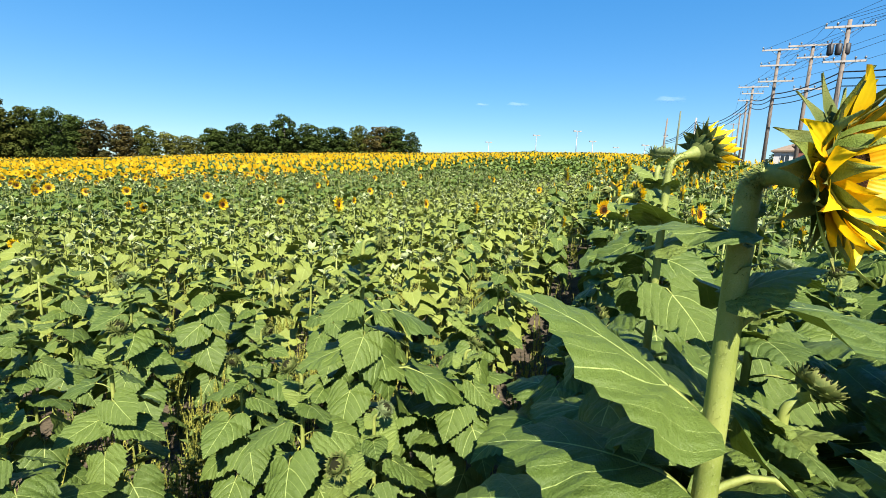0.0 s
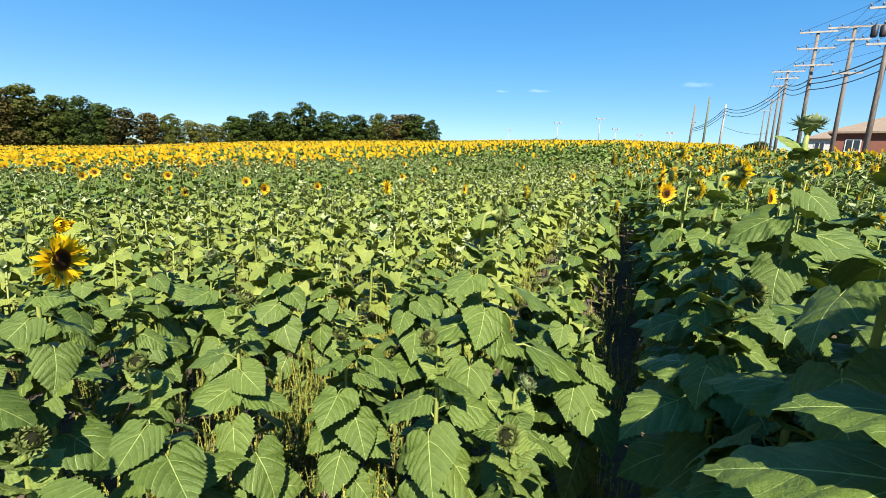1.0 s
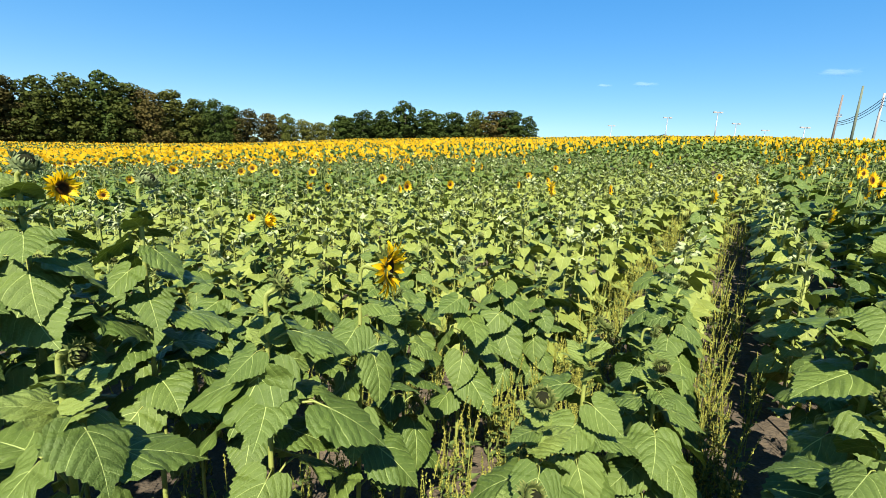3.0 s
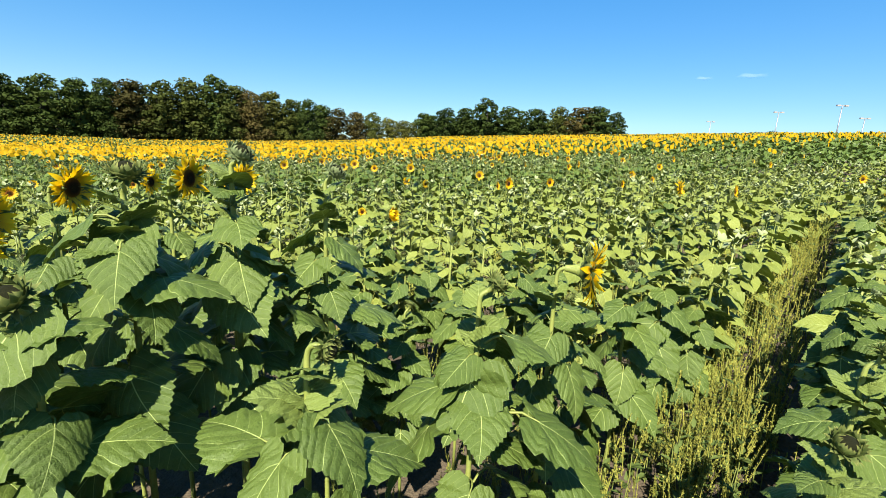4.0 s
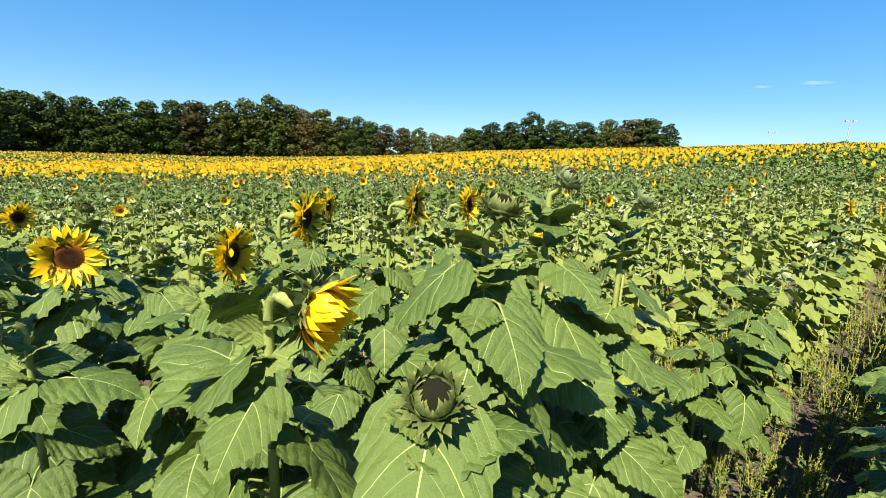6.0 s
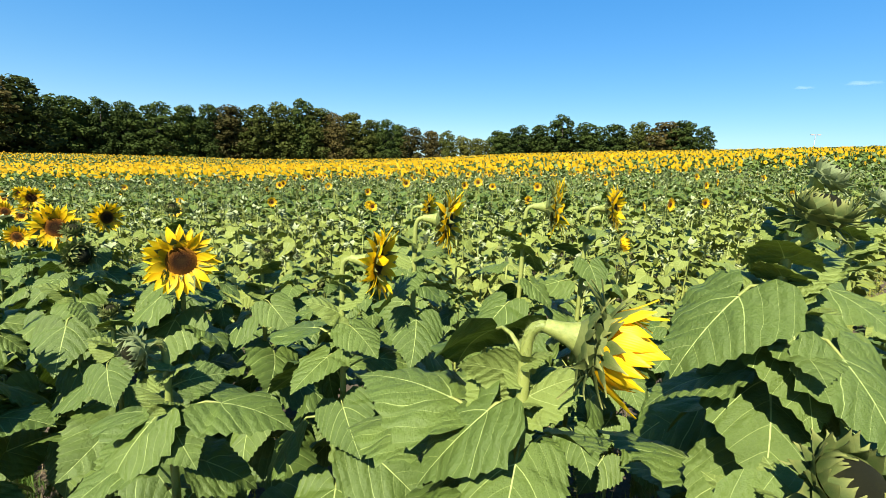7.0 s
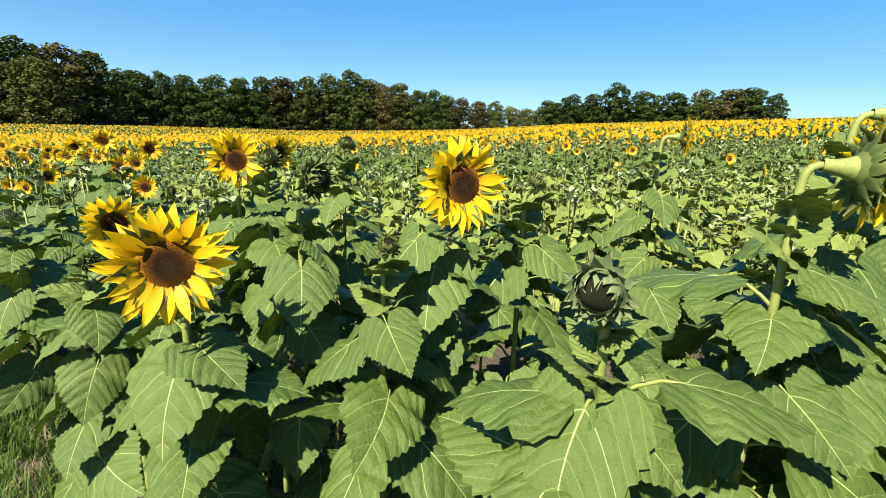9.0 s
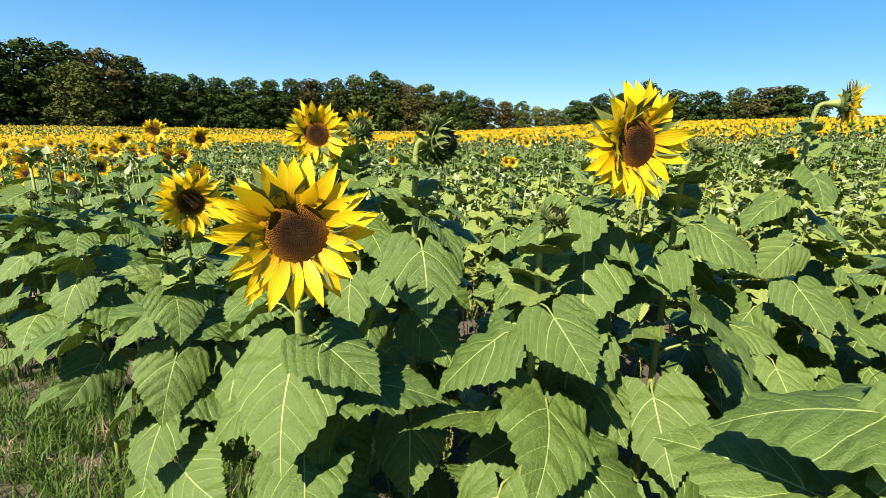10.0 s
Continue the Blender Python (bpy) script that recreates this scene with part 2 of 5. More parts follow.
# ---- mesh making ----
class Geo:
    """Vertices, faces with a material slot each, and one UV a vertex."""

    def __init__(self):
        self.v, self.uv, self.f, self.n = [], [], [], 0

    def add(self, verts, faces, slot=0, uv=None):
        verts = np.asarray(verts, float).reshape(-1, 3)
        self.v.append(verts)
        self.uv.append(np.zeros((len(verts), 2)) if uv is None else np.asarray(uv, float))
        by = {}
        for f in faces:
            by.setdefault(len(f), []).append(f)
        for fs in by.values():
            self.f.append((np.asarray(fs, int) + self.n, slot))
        self.n += len(verts)
        return self

    def join(self, other, m=None, slots=None):
        v, uv = np.concatenate(other.v), np.concatenate(other.uv)
        if m is not None:
            m = np.asarray(m)
            v = v @ m[:3, :3].T + m[:3, 3]
        self.v.append(v)
        self.uv.append(uv)
        for f, s in other.f:
            self.f.append((f + self.n, s if slots is None else slots[s]))
        self.n += len(v)
        return self

    def spread(self, rot, pos):
        """Copies of itself, by rotations (N, 3, 3) and places (N, 3)."""
        v, uv = np.concatenate(self.v), np.concatenate(self.uv)
        k = len(pos)
        out = Geo()
        out.v = [(np.einsum("nij,vj->nvi", rot, v) + pos[:, None, :]).reshape(-1, 3)]
        out.uv = [np.tile(uv, (k, 1))]
        step = (np.arange(k) * len(v))[:, None, None]
        out.f = [((f[None] + step).reshape(-1, f.shape[1]), s) for f, s in self.f]
        out.n = k * len(v)
        return out

    def mesh(self, name, *mats, smooth=True):
        me = bpy.data.meshes.new(name)
        v, uv = np.concatenate(self.v), np.concatenate(self.uv)
        idx = np.concatenate([f.ravel() for f, s in self.f])
        size = np.concatenate([np.full(len(f), f.shape[1]) for f, s in self.f])
        slot = np.concatenate([np.full(len(f), s) for f, s in self.f])
        me.vertices.add(len(v))
        me.vertices.foreach_set("co", v.astype(np.float32).ravel())
        me.loops.add(len(idx))
        me.loops.foreach_set("vertex_index", idx.astype(np.int32))
        me.polygons.add(len(size))
        me.polygons.foreach_set("loop_start", np.concatenate(([0], np.cumsum(size)[:-1])).astype(np.int32))
        me.polygons.foreach_set("material_index", slot.astype(np.int32))
        me.polygons.foreach_set("use_smooth", np.full(len(size), smooth))
        layer = me.uv_layers.new(name="UVMap")
        layer.data.foreach_set("uv", uv[idx].astype(np.float32).ravel())
        for m in mats:
            me.materials.append(m)
        me.update(calc_edges=True)
        return me


def piece(name, mesh, parent=None, m=None, label=""):
    ob = new(name, mesh)
    if parent is not None:
        ob.parent = parent
    if m is not None:
        ob.matrix_basis = m
    return tagged(ob, label)


def tube(geo, pts, radii, sides=7, slot=0, cap=True):
    pts = [Vector(p) for p in pts]
    verts, faces, side = [], [], None
    for i, p in enumerate(pts):
        d = (pts[min(i + 1, len(pts) - 1)] - pts[max(i - 1, 0)]).normalized()
        if side is None:
            side = d.orthogonal().normalized()
        side = (side - d * side.dot(d)).normalized()
        up = d.cross(side)
        for k in range(sides):
            a = 2 * math.pi * k / sides
            verts.append(p + (side * math.cos(a) + up * math.sin(a)) * radii[i])
    for i in range(len(pts) - 1):
        for k in range(sides):
            a, b = i * sides + k, i * sides + (k + 1) % sides
            faces.append((a, b, b + sides, a + sides))
    if cap:
        faces.append(tuple(range(sides))[::-1])
        faces.append(tuple((len(pts) - 1) * sides + k for k in range(sides)))
    uv = [(k / sides, i / max(1, len(pts) - 1)) for i in range(len(pts)) for k in range(sides)]
    return geo.add(verts, faces, slot, uv)


def box(geo, lo, hi, slot=0, m=None):
    (x0, y0, z0), (x1, y1, z1) = lo, hi
    v = np.array([(x, y, z) for z in (z0, z1) for x, y in ((x0, y0), (x1, y0), (x1, y1), (x0, y1))], float)
    if m is not None:
        m = np.asarray(m)
        v = v @ m[:3, :3].T + m[:3, 3]
    f = [(3, 2, 1, 0), (4, 5, 6, 7), (0, 1, 5, 4), (1, 2, 6, 5), (2, 3, 7, 6), (3, 0, 4, 7)]
    return geo.add(v, f, slot)


def bez(a, b, c, d, n):
    a, b, c, d = (Vector(p) for p in (a, b, c, d))
    return [a * (1 - t) ** 3 + b * 3 * t * (1 - t) ** 2 + c * 3 * t * t * (1 - t) + d * t ** 3 for t in (i / n for i in range(n + 1))]


# ---- sunflower leaves ----
def outline(n):
    """Half the outline of a heart-shaped leaf, from the notch at the stalk to the tip."""
    ks = np.array((0, 0.03, 0.07, 0.12, 0.18, 0.25, 0.33, 0.42, 0.52, 0.63, 0.74, 0.87, 1.0))
    xs = np.array((0.0, 0.05, 0.15, 0.30, 0.44, 0.53, 0.55, 0.51, 0.435, 0.335, 0.215, 0.085, 0.0))
    ys = np.array((0.0, -0.15, -0.26, -0.29, -0.22, -0.07, 0.10, 0.28, 0.45, 0.60, 0.74, 0.88, 1.0))
    t = np.linspace(0, 1, n + 1)
    if n < 9:
        t = t ** 0.8
    return list(zip(np.interp(t, ks, xs).tolist(), np.interp(t, ks, ys).tolist()))


def leaf_geo(rng, rise, b0, b1, stalk=0.45, rows=25, cols=3, sides=4, segs=4, fold=0.22, stalk_r=0.016):
    """A leaf of length 1 that grows outwards along +y: slot 0 the blade, slot 1 its stalk."""
    geo = Geo()
    pts, a, p = [Vector((0, 0, 0))], radians(rise), Vector((0, 0, 0))
    for i in range(segs):
        t = (i + 1) / segs
        ang = a + (radians(b0) - a) * t ** 2.2
        p = p + Vector((0, math.cos(ang), math.sin(ang))) * (stalk / segs)
        pts.append(p.copy())
    if segs:
        tube(geo, pts, [stalk_r * (1.25 - 0.4 * i / segs) for i in range(segs + 1)], sides, 1, cap=False)
    ph = [rng.uniform(0, 6.3) for _ in range(4)]
    bend = rng.uniform(-0.14, 0.14)
    side = outline(rows)
    n = len(side)
    us = [k / cols for k in range(cols + 1)]

    def centre(y):
        """The midrib and its upward normal at y along the blade."""
        steps, q = 6, Vector((0, 0, 0))
        if y <= 0:
            ang = radians(b0)
            return p + Vector((0, math.cos(ang), math.sin(ang))) * y, ang
        for k in range(steps):
            ang = radians(b0 + (b1 - b0) * y * (k + 0.5) / steps)
            q = q + Vector((0, math.cos(ang), math.sin(ang))) * (y / steps)
        return p + q, radians(b0 + (b1 - b0) * y)

    verts, uvs, faces = [], [], []
    for sign in (-1, 1):
        first = len(verts)
        for k, (ex, ey) in enumerate(side):
            if rows > 8 and 1 < k < n - 1:
                bite = rng.uniform(0.6, 1.3)
                ex, ey = ex * (1 + (0.035 if k % 2 else -0.04) * bite), ey + (0.016 if k % 2 else -0.008) * bite
            rib = max(0.0, ey - 0.55 * ex) if k < n - 1 else ey
            for u in us:
                x, y = sign * ex * u, rib + (ey - rib) * u
                c, ang = centre(y)
                au = abs(x) * 2
                lift = fold * abs(x) - 0.6 * x * x
                lift += 0.04 * math.sin(9 * y + ph[0] + (2.0 if x > 0 else 0)) * au ** 2 + 0.022 * math.sin(21 * y + ph[1] + 4 * x) * au + 0.010 * math.sin(38 * y + ph[2] + 9 * au) * au
                lift -= 0.5 * min(0.0, y) * (0.4 + au) * 0.5 + 0.016 * math.sin(14 * (y - 0.8 * abs(x)) + ph[3]) * min(1, au * 2) + 0.011 * math.cos(30.16 * (y - 0.62 * abs(x) - 1.5 * x * x)) * min(1, au * 2)
                verts.append(c + Vector((x + bend * max(0.0, y) ** 2, 0, 0)) + Vector((0, -math.sin(ang), math.cos(ang))) * lift)
                uvs.append((0.5 + x, y))
        m = cols + 1
        for k in range(n - 1):
            for u in range(cols):
                a = first + k * m + u
                quad = (a, a + m, a + m + 1, a + 1)
                faces.append(quad if sign < 0 else quad[::-1])
    return geo.add(verts, faces, 0, uvs)


rng = random.Random(4)
DROOPS = [(40, 4, -22), (45, -12, -40), (48, -30, -58), (52, -50, -78), (62, 40, 5)]
LEAF_MESH = [[leaf_geo(rng, *d, rows=33, fold=rng.uniform(0.04, 0.26), stalk=st).mesh("leaf", LEAF_YOUNG if i == 4 else LEAF, STEM)
              for st in ((0.62, 0.5, 0.75, 0.56) if i < 4 else (0.16, 0.1, 0.22))] for i, d in enumerate(DROOPS)]


# ---- flower heads: +z is the way that the head looks, 1 its outer radius ----
def blade(length, width, curl, rows=4, start=0.0, twist=0.0, prof=None, crease=0.18):
    """A pointed petal or bract along +y that rises by curl (radians, start to tip)."""
    geo = Geo()
    verts, uvs, y, z = [], [], 0.0, 0.0
    prof = prof or ([0.5, 0.9, 1.0, 0.64, 0.02] if rows == 4 else [0.6, 1.0, 0.03])
    for i in range(rows + 1):
        t = i / rows
        a = start + curl * t
        for u in (-1, 0, 1):
            tw = twist * t
            x = u * width * 0.5 * prof[i]
            verts.append((x * math.cos(tw), y, z + x * math.sin(tw) - (crease * width if u == 0 else 0)))
            uvs.append((0.5 + 0.5 * u * prof[i], t))
        y += math.cos(a) * length / rows
        z += math.sin(a) * length / rows
    faces = [(i * 3 + k, i * 3 + k + 1, i * 3 + k + 4, i * 3 + k + 3) for i in range(rows) for k in (0, 1)]
    return geo.add(verts, faces, 0, uvs)


PETAL_SHAPE = [0.42, 0.8, 0.98, 1.0, 0.78, 0.42, 0.02]
BRACT_SHAPE = [0.9, 1.0, 0.84, 0.5, 0.2, 0.01]


def spin(angle, radius, z, tilt=0.0, size=1.0):
    return Matrix.Rotation(angle, 4, "Z") @ Matrix.Translation((0, radius, z)) @ Matrix.Rotation(tilt, 4, "X") @ Matrix.Scale(size, 4)


def dome(geo, radius, height, z0, rings=5, sides=20, slot=0, hollow=0.0):
    verts, uvs = [(0, 0, z0 + height - hollow)], [(0.5, 0.5)]
    for i in range(1, rings + 1):
        t = i / rings
        z = z0 + height * (1 - t * t) - hollow * max(0, 1 - (t / 0.5) ** 2)
        for k in range(sides):
            a = 2 * math.pi * k / sides
            verts.append((radius * t * math.cos(a), radius * t * math.sin(a), z))
            uvs.append((0.5 + 0.5 * t * math.cos(a), 0.5 + 0.5 * t * math.sin(a)))
    faces = [(0, 1 + k, 1 + (k + 1) % sides) for k in range(sides)]
    for i in range(rings - 1):
        for k in range(sides):
            a, b = 1 + i * sides + k, 1 + i * sides + (k + 1) % sides
            faces.append((a, a + sides, b + sides, b))
    return geo.add(verts, faces, slot, uvs)


def back_cup(geo, rows, slot=0, sides=18):
    """A turned form from (radius, height) rows, from the rim down."""
    verts = [(r * math.cos(2 * math.pi * k / sides), r * math.sin(2 * math.pi * k / sides), z) for r, z in rows for k in range(sides)]
    faces = [(i * sides + k, (i + 1) * sides + k, (i + 1) * sides + (k + 1) % sides, i * sides + (k + 1) % sides) for i in range(len(rows) - 1) for k in range(sides)]
    return geo.add(verts, faces, slot)


def bracts(rng, rings, radius, z0, size, tilt0, tilt1, count=15, wide=0.46):
    """Rings of broad overlapping bracts with thin drawn-out tips."""
    geo = Geo()
    for j in range(rings):
        f = j / max(1, rings - 1)
        for k in range(count):
            b = blade(size * rng.uniform(0.8, 1.25), size * wide * rng.uniform(0.85, 1.15), rng.uniform(-0.5, 0.9), 5, 0.0, rng.uniform(-0.3, 0.3), BRACT_SHAPE, 0.1)
            geo.join(b, spin(2 * math.pi * (k + 0.5 * (j % 2) + rng.uniform(-0.2, 0.2)) / count, radius * (1 - 0.12 * f), z0 + 0.10 * size * j,
                             radians(tilt0 + (tilt1 - tilt0) * f + rng.uniform(-12, 12))))
    return geo


rng = random.Random(11)


def head_back():
    geo = bracts(rng, 2, 0.44, -0.05, 0.50, -20, 25)
    geo.join(bracts(rng, 2, 0.30, -0.24, 0.44, 20, 48, 13))
    back_cup(geo, ((0.45, 0.02), (0.46, -0.08), (0.36, -0.2), (0.22, -0.34)))
    return back_cup(geo, ((0.22, -0.34), (0.165, -0.47), (0.128, -0.63), (0.105, -0.8)), 1).mesh("receptacle", BRACT, STEM)


def bud_body(mat, open_by):
    geo = bracts(rng, 5, 0.60, -0.14, 0.46, 0 - open_by, 128 - open_by, 13, 0.72)
    geo.join(bracts(rng, 1, 0.45, -0.3, 0.55, -30, -30, 11, 0.4))
    back_cup(geo, ((0.62, 0.02), (0.63, -0.1), (0.52, -0.3)))
    return back_cup(geo, ((0.52, -0.3), (0.32, -0.45), (0.2, -0.6), (0.16, -0.78)), 1).mesh("bud", mat, STEM)


FRESH_RING = bracts(rng, 2, 0.45, -0.1, 0.72, 28, 58, 12, 0.36).mesh("bract_ring", FRESH_BRACT)
HEAD_BACK = [head_back() for _ in range(3)]
HEAD_DISC = [dome(Geo(), 0.41, 0.11, 0.02, 7, 28, 0, 0.05).mesh("disc", DISC) for _ in range(1)]
PETAL_MESH = [blade(0.66 * rng.uniform(0.85, 1.12), 0.225 * rng.uniform(0.85, 1.2), c, 6, s, rng.uniform(-0.6, 0.6), PETAL_SHAPE, 0.1).mesh("petal", PETAL)
              for c, s in ((-0.5, 0.35), (-0.9, 0.5), (0.3, 0.1), (-0.2, 0.25), (0.6, 0.2), (-1.2, 0.45), (0.9, 0.0), (-0.7, 0.1), (-0.3, 0.5))]
PETAL_BROAD = [blade(0.6 * rng.uniform(0.85, 1.15), 0.29 * rng.uniform(0.85, 1.2), c, 6, s, rng.uniform(-0.9, 0.9), [0.5, 0.85, 1.0, 0.9, 0.6, 0.28, 0.02], 0.16).mesh("petal", PETAL)
               for c, s in ((0.8, 0.0), (-0.9, 0.6), (0.3, 0.3), (1.5, -0.2), (-0.5, 0.2), (1.1, 0.2), (-1.3, 0.9), (0.5, -0.2))]
BUD_BODY = [bud_body(BRACT, 0), bud_body(BRACT_PALE, -14), bud_body(BRACT, 22)]
BUD_CORE = dome(Geo(), 0.56, 0.44, 0.0, 6, 24).mesh("closed_florets", FLORET)


def flower_head(parent, m, size, rng, kind):
    """kind: flower, half (petals still closing over the disc), bud or pale (silky bud)."""
    frame_m = m @ Matrix.Rotation(rng.uniform(0, 6.28), 4, "Z") @ Matrix.Scale(size, 4)
    if kind in ("bud", "pale"):
        body = piece("flower_bud", BUD_BODY[1] if kind == "pale" else rng.choice((BUD_BODY[0], BUD_BODY[2])), parent, frame_m, "closed green flower bud")
        piece("core", BUD_CORE, body)
        return body
    body = piece("flower_head", rng.choice(HEAD_BACK), parent, frame_m, {"flower": "open yellow flower head", "ragged": "opening yellow flower head with curled petals"}.get(kind, "half-open yellow flower head"))
    piece("disc", HEAD_DISC[0], body)
    if kind == "ragged":
        piece("bract_ring", FRESH_RING, body, None, "long pointed fresh green bracts")
    rings = ((21, 0.385, 0.0, -4, (0, 1, 3, 5, 7)), (19, 0.375, 0.03, 14, (0, 2, 3, 8, 1, 7))) if kind == "flower" else ((21, 0.42, 0.0, 46, (2, 4, 6, 3)), (18, 0.40, 0.02, 68, (4, 6, 2))) if kind == "half" else ((14, 0.40, 0.0, 4, (1, 2, 4, 7)), (12, 0.38, 0.02, 30, (0, 2, 4, 6)), (7, 0.36, 0.03, 58, (0, 3, 5)))
    shapes = PETAL_BROAD if kind == "ragged" else PETAL_MESH
    for count, radius, z, tilt, choice in rings:
        for k in range(count):
            a = 2 * math.pi * (k + rng.uniform(-0.3, 0.3)) / count
            piece("petal", shapes[rng.choice(choice)], body, spin(a, radius, z, radians(tilt + rng.uniform(-14, 14)), rng.uniform(0.86, 1.12)))
    return body


def aim(az, up):
    """A frame whose +z looks to the compass bearing az (degrees from north, clockwise) and up degrees above the level."""
    a, u = radians(az), radians(up)
    d = Vector((math.sin(a) * math.cos(u), math.cos(a) * math.cos(u), math.sin(u)))
    return d, d.to_track_quat("Z", "Y").to_matrix().to_4x4()


SOUTH = 190.0


def leaf_share(f):
    """The size of a leaf by its place on the stem: broad half-way up, small at the top."""
    return float(np.interp(f, (0, 0.2, 0.45, 0.65, 0.8, 0.9, 1), (0.7, 0.95, 1.08, 1.0, 0.84, 0.58, 0.3)))


def hairs(geo, pts, radii, count, rng):
    """Short stiff hairs that stand out from a stem."""
    for _ in range(count):
        u = rng.uniform(0.4, len(pts) - 1.01)
        i = int(u)
        p, r = pts[i].lerp(pts[i + 1], u - i), radii[i] + (radii[i + 1] - radii[i]) * (u - i)
        d = (pts[i + 1] - pts[i]).normalized()
        out = Vector((rng.gauss(0, 1), rng.gauss(0, 1), rng.gauss(0, 1)))
        out = (out - d * out.dot(d)).normalized()
        side, foot = out.cross(d) * 0.0004, p + out * r * 0.94
        geo.add([foot - side, foot + side, foot + out * rng.uniform(0.003, 0.0065) + d * rng.uniform(-0.002, 0.002)], [(0, 1, 2)])



def sunflower(x, y, z, kind, size, az, up=0.0, leaves=13, leaf=0.18, stem=0.011, seed=0, lean=(0.0, 0.0), low=0.36, hook=0.48, tips=7, placed=(), rise=0.85, shaggy=0):
    """A plant whose head is centred at x, y, z and looks to the bearing az. Its origin is its foot."""
    rng = random.Random(seed)
    if kind in ("bud", "pale") and up > 0:
        up, hook = up + 35, 0.35
    d, turn = aim(az, up)
    head = Vector((x, y, z))
    flat = Vector((d.x, d.y, 0)).normalized()
    head = head - d * size * (0.34 if kind in ("flower", "half", "ragged") else 0.2)
    neck = head - d * size * 0.74
    fx, fy = neck.x - flat.x * 0.07 * hook + lean[0], neck.y - flat.y * 0.07 * hook + lean[1]
    foot = Vector((fx, fy, float(ground(fx, fy))))
    plant = new("sunflower")
    plant.matrix_basis = Matrix.Translation(foot)
    top = neck - foot
    crown = top - flat * 0.055 * hook - Vector((0, 0, 0.08 * hook))
    pts = bez((0, 0, -0.03), (rng.uniform(-0.02, 0.02), rng.uniform(-0.02, 0.02), top.z * 0.35), crown - Vector((0, 0, top.z * 0.3)), crown, 7)
    pts += bez(crown, crown + Vector((0, 0, 0.065 * hook)), top - d * 0.035 * hook, top, 5)[1:]
    radii = [stem * (1.05 - 0.42 * min(1, i / 8)) for i in range(len(pts))]
    geo = Geo()
    tube(geo, pts, radii, 12 if shaggy else 9)
    hairs(geo, pts, radii, shaggy, rng)
    piece("stem", geo.mesh("stem", STEM), plant)
    flower_head(plant, Matrix.Translation(head - foot) @ turn, size, rng, kind)
    for h, b, grow, b0, stalk in placed:
        if math.cos(radians(b - SOUTH)) > 0.3:
            b0 = min(b0, -22)
        f = min(0.999, max(0.0, (h - foot.z) / crown.z))
        j = min(6, int(f * 7))
        p = pts[j].lerp(pts[j + 1], f * 7 - j)
        blade_mesh = leaf_geo(rng, 45, b0 - 14, b0 - 42, stalk, fold=rng.uniform(0.06, 0.2), stalk_r=0.02).mesh("leaf", LEAF, STEM)
        piece("leaf", blade_mesh, plant, Matrix.Translation((p.x, p.y, h - foot.z)) @ Matrix.Rotation(-radians(b), 4, "Z") @ Matrix.Scale(grow, 4))
    turn0 = rng.uniform(0, 360)
    leaves = max(4, leaves - len(placed)) + tips
    for i in range(leaves):
        f = low + (0.985 - low) * ((i + 0.5) / leaves) ** rise
        j = min(6, int(f * 7))
        p = pts[j].lerp(pts[j + 1], f * 7 - j)
        b = turn0 + 137.5 * i + rng.uniform(-18, 18)
        grow = leaf * leaf_share(f) * rng.uniform(0.8, 1.15)
        south = math.cos(radians(b - SOUTH))
        if f > 0.9:
            style = rng.choice((4, 4, 0))
        elif f > 0.78:
            style = rng.choice((1, 1, 2, 2))
        else:
            style = int(np.clip(round(1.75 + 0.6 * south + rng.gauss(0, 0.95)), 0, 3))
        m = Matrix.Translation(p) @ Matrix.Rotation(-radians(b), 4, "Z") @ Matrix.Rotation(radians(rng.gauss(0, 16)), 4, "Y") @ Matrix.Scale(grow, 4)
        piece("leaf", rng.choice(LEAF_MESH[style]), plant, m)
    for k in range(4 if kind in ("bud", "pale") else 3):
        m = Matrix.Translation(crown - Vector((0, 0, 0.015 + 0.03 * k))) @ Matrix.Rotation(radians(turn0 + 140 * k), 4, "Z") @ Matrix.Rotation(radians(rng.uniform(-12, 12)), 4, "Y")
        piece("leaf", rng.choice(LEAF_MESH[4]), plant, m @ Matrix.Scale(leaf * (rng.uniform(0.28, 0.5) if kind in ("bud", "pale") else rng.uniform(0.16, 0.3)), 4))
    return plant


# ---- ground ----
def ground_mesh():
    geo = Geo()
    rings = [0.0] + [0.35 * 1.085 ** i for i in range(108)]
    n = 160
    verts = []
    for r in rings:
        for k in range(n):
            a = 2 * math.pi * k / n
            verts.append((-2 + r * math.sin(a), r * math.cos(a)))
    verts = np.array(verts)
    z = ground(verts[:, 0], verts[:, 1])
    near = np.hypot(verts[:, 0] + 2, verts[:, 1]) < 12
    bumpy = np.array([noise.noise((x * 2.2, y * 2.2, 0)) + 0.5 * noise.noise((x * 7, y * 7, 3)) for x, y in verts])
    z = z + np.where(near, 0.018 * bumpy, 0.1 * bumpy)
    faces = [(i * n + k, i * n + (k + 1) % n, (i + 1) * n + (k + 1) % n, (i + 1) * n + k) for i in range(len(rings) - 1) for k in range(n)]
    return geo.add(np.column_stack((verts, z)), faces, 0).mesh("ground", SOIL)


tagged(piece("ground", ground_mesh()), "dry brown field soil under the sunflower crop", "ground", kind="structure")


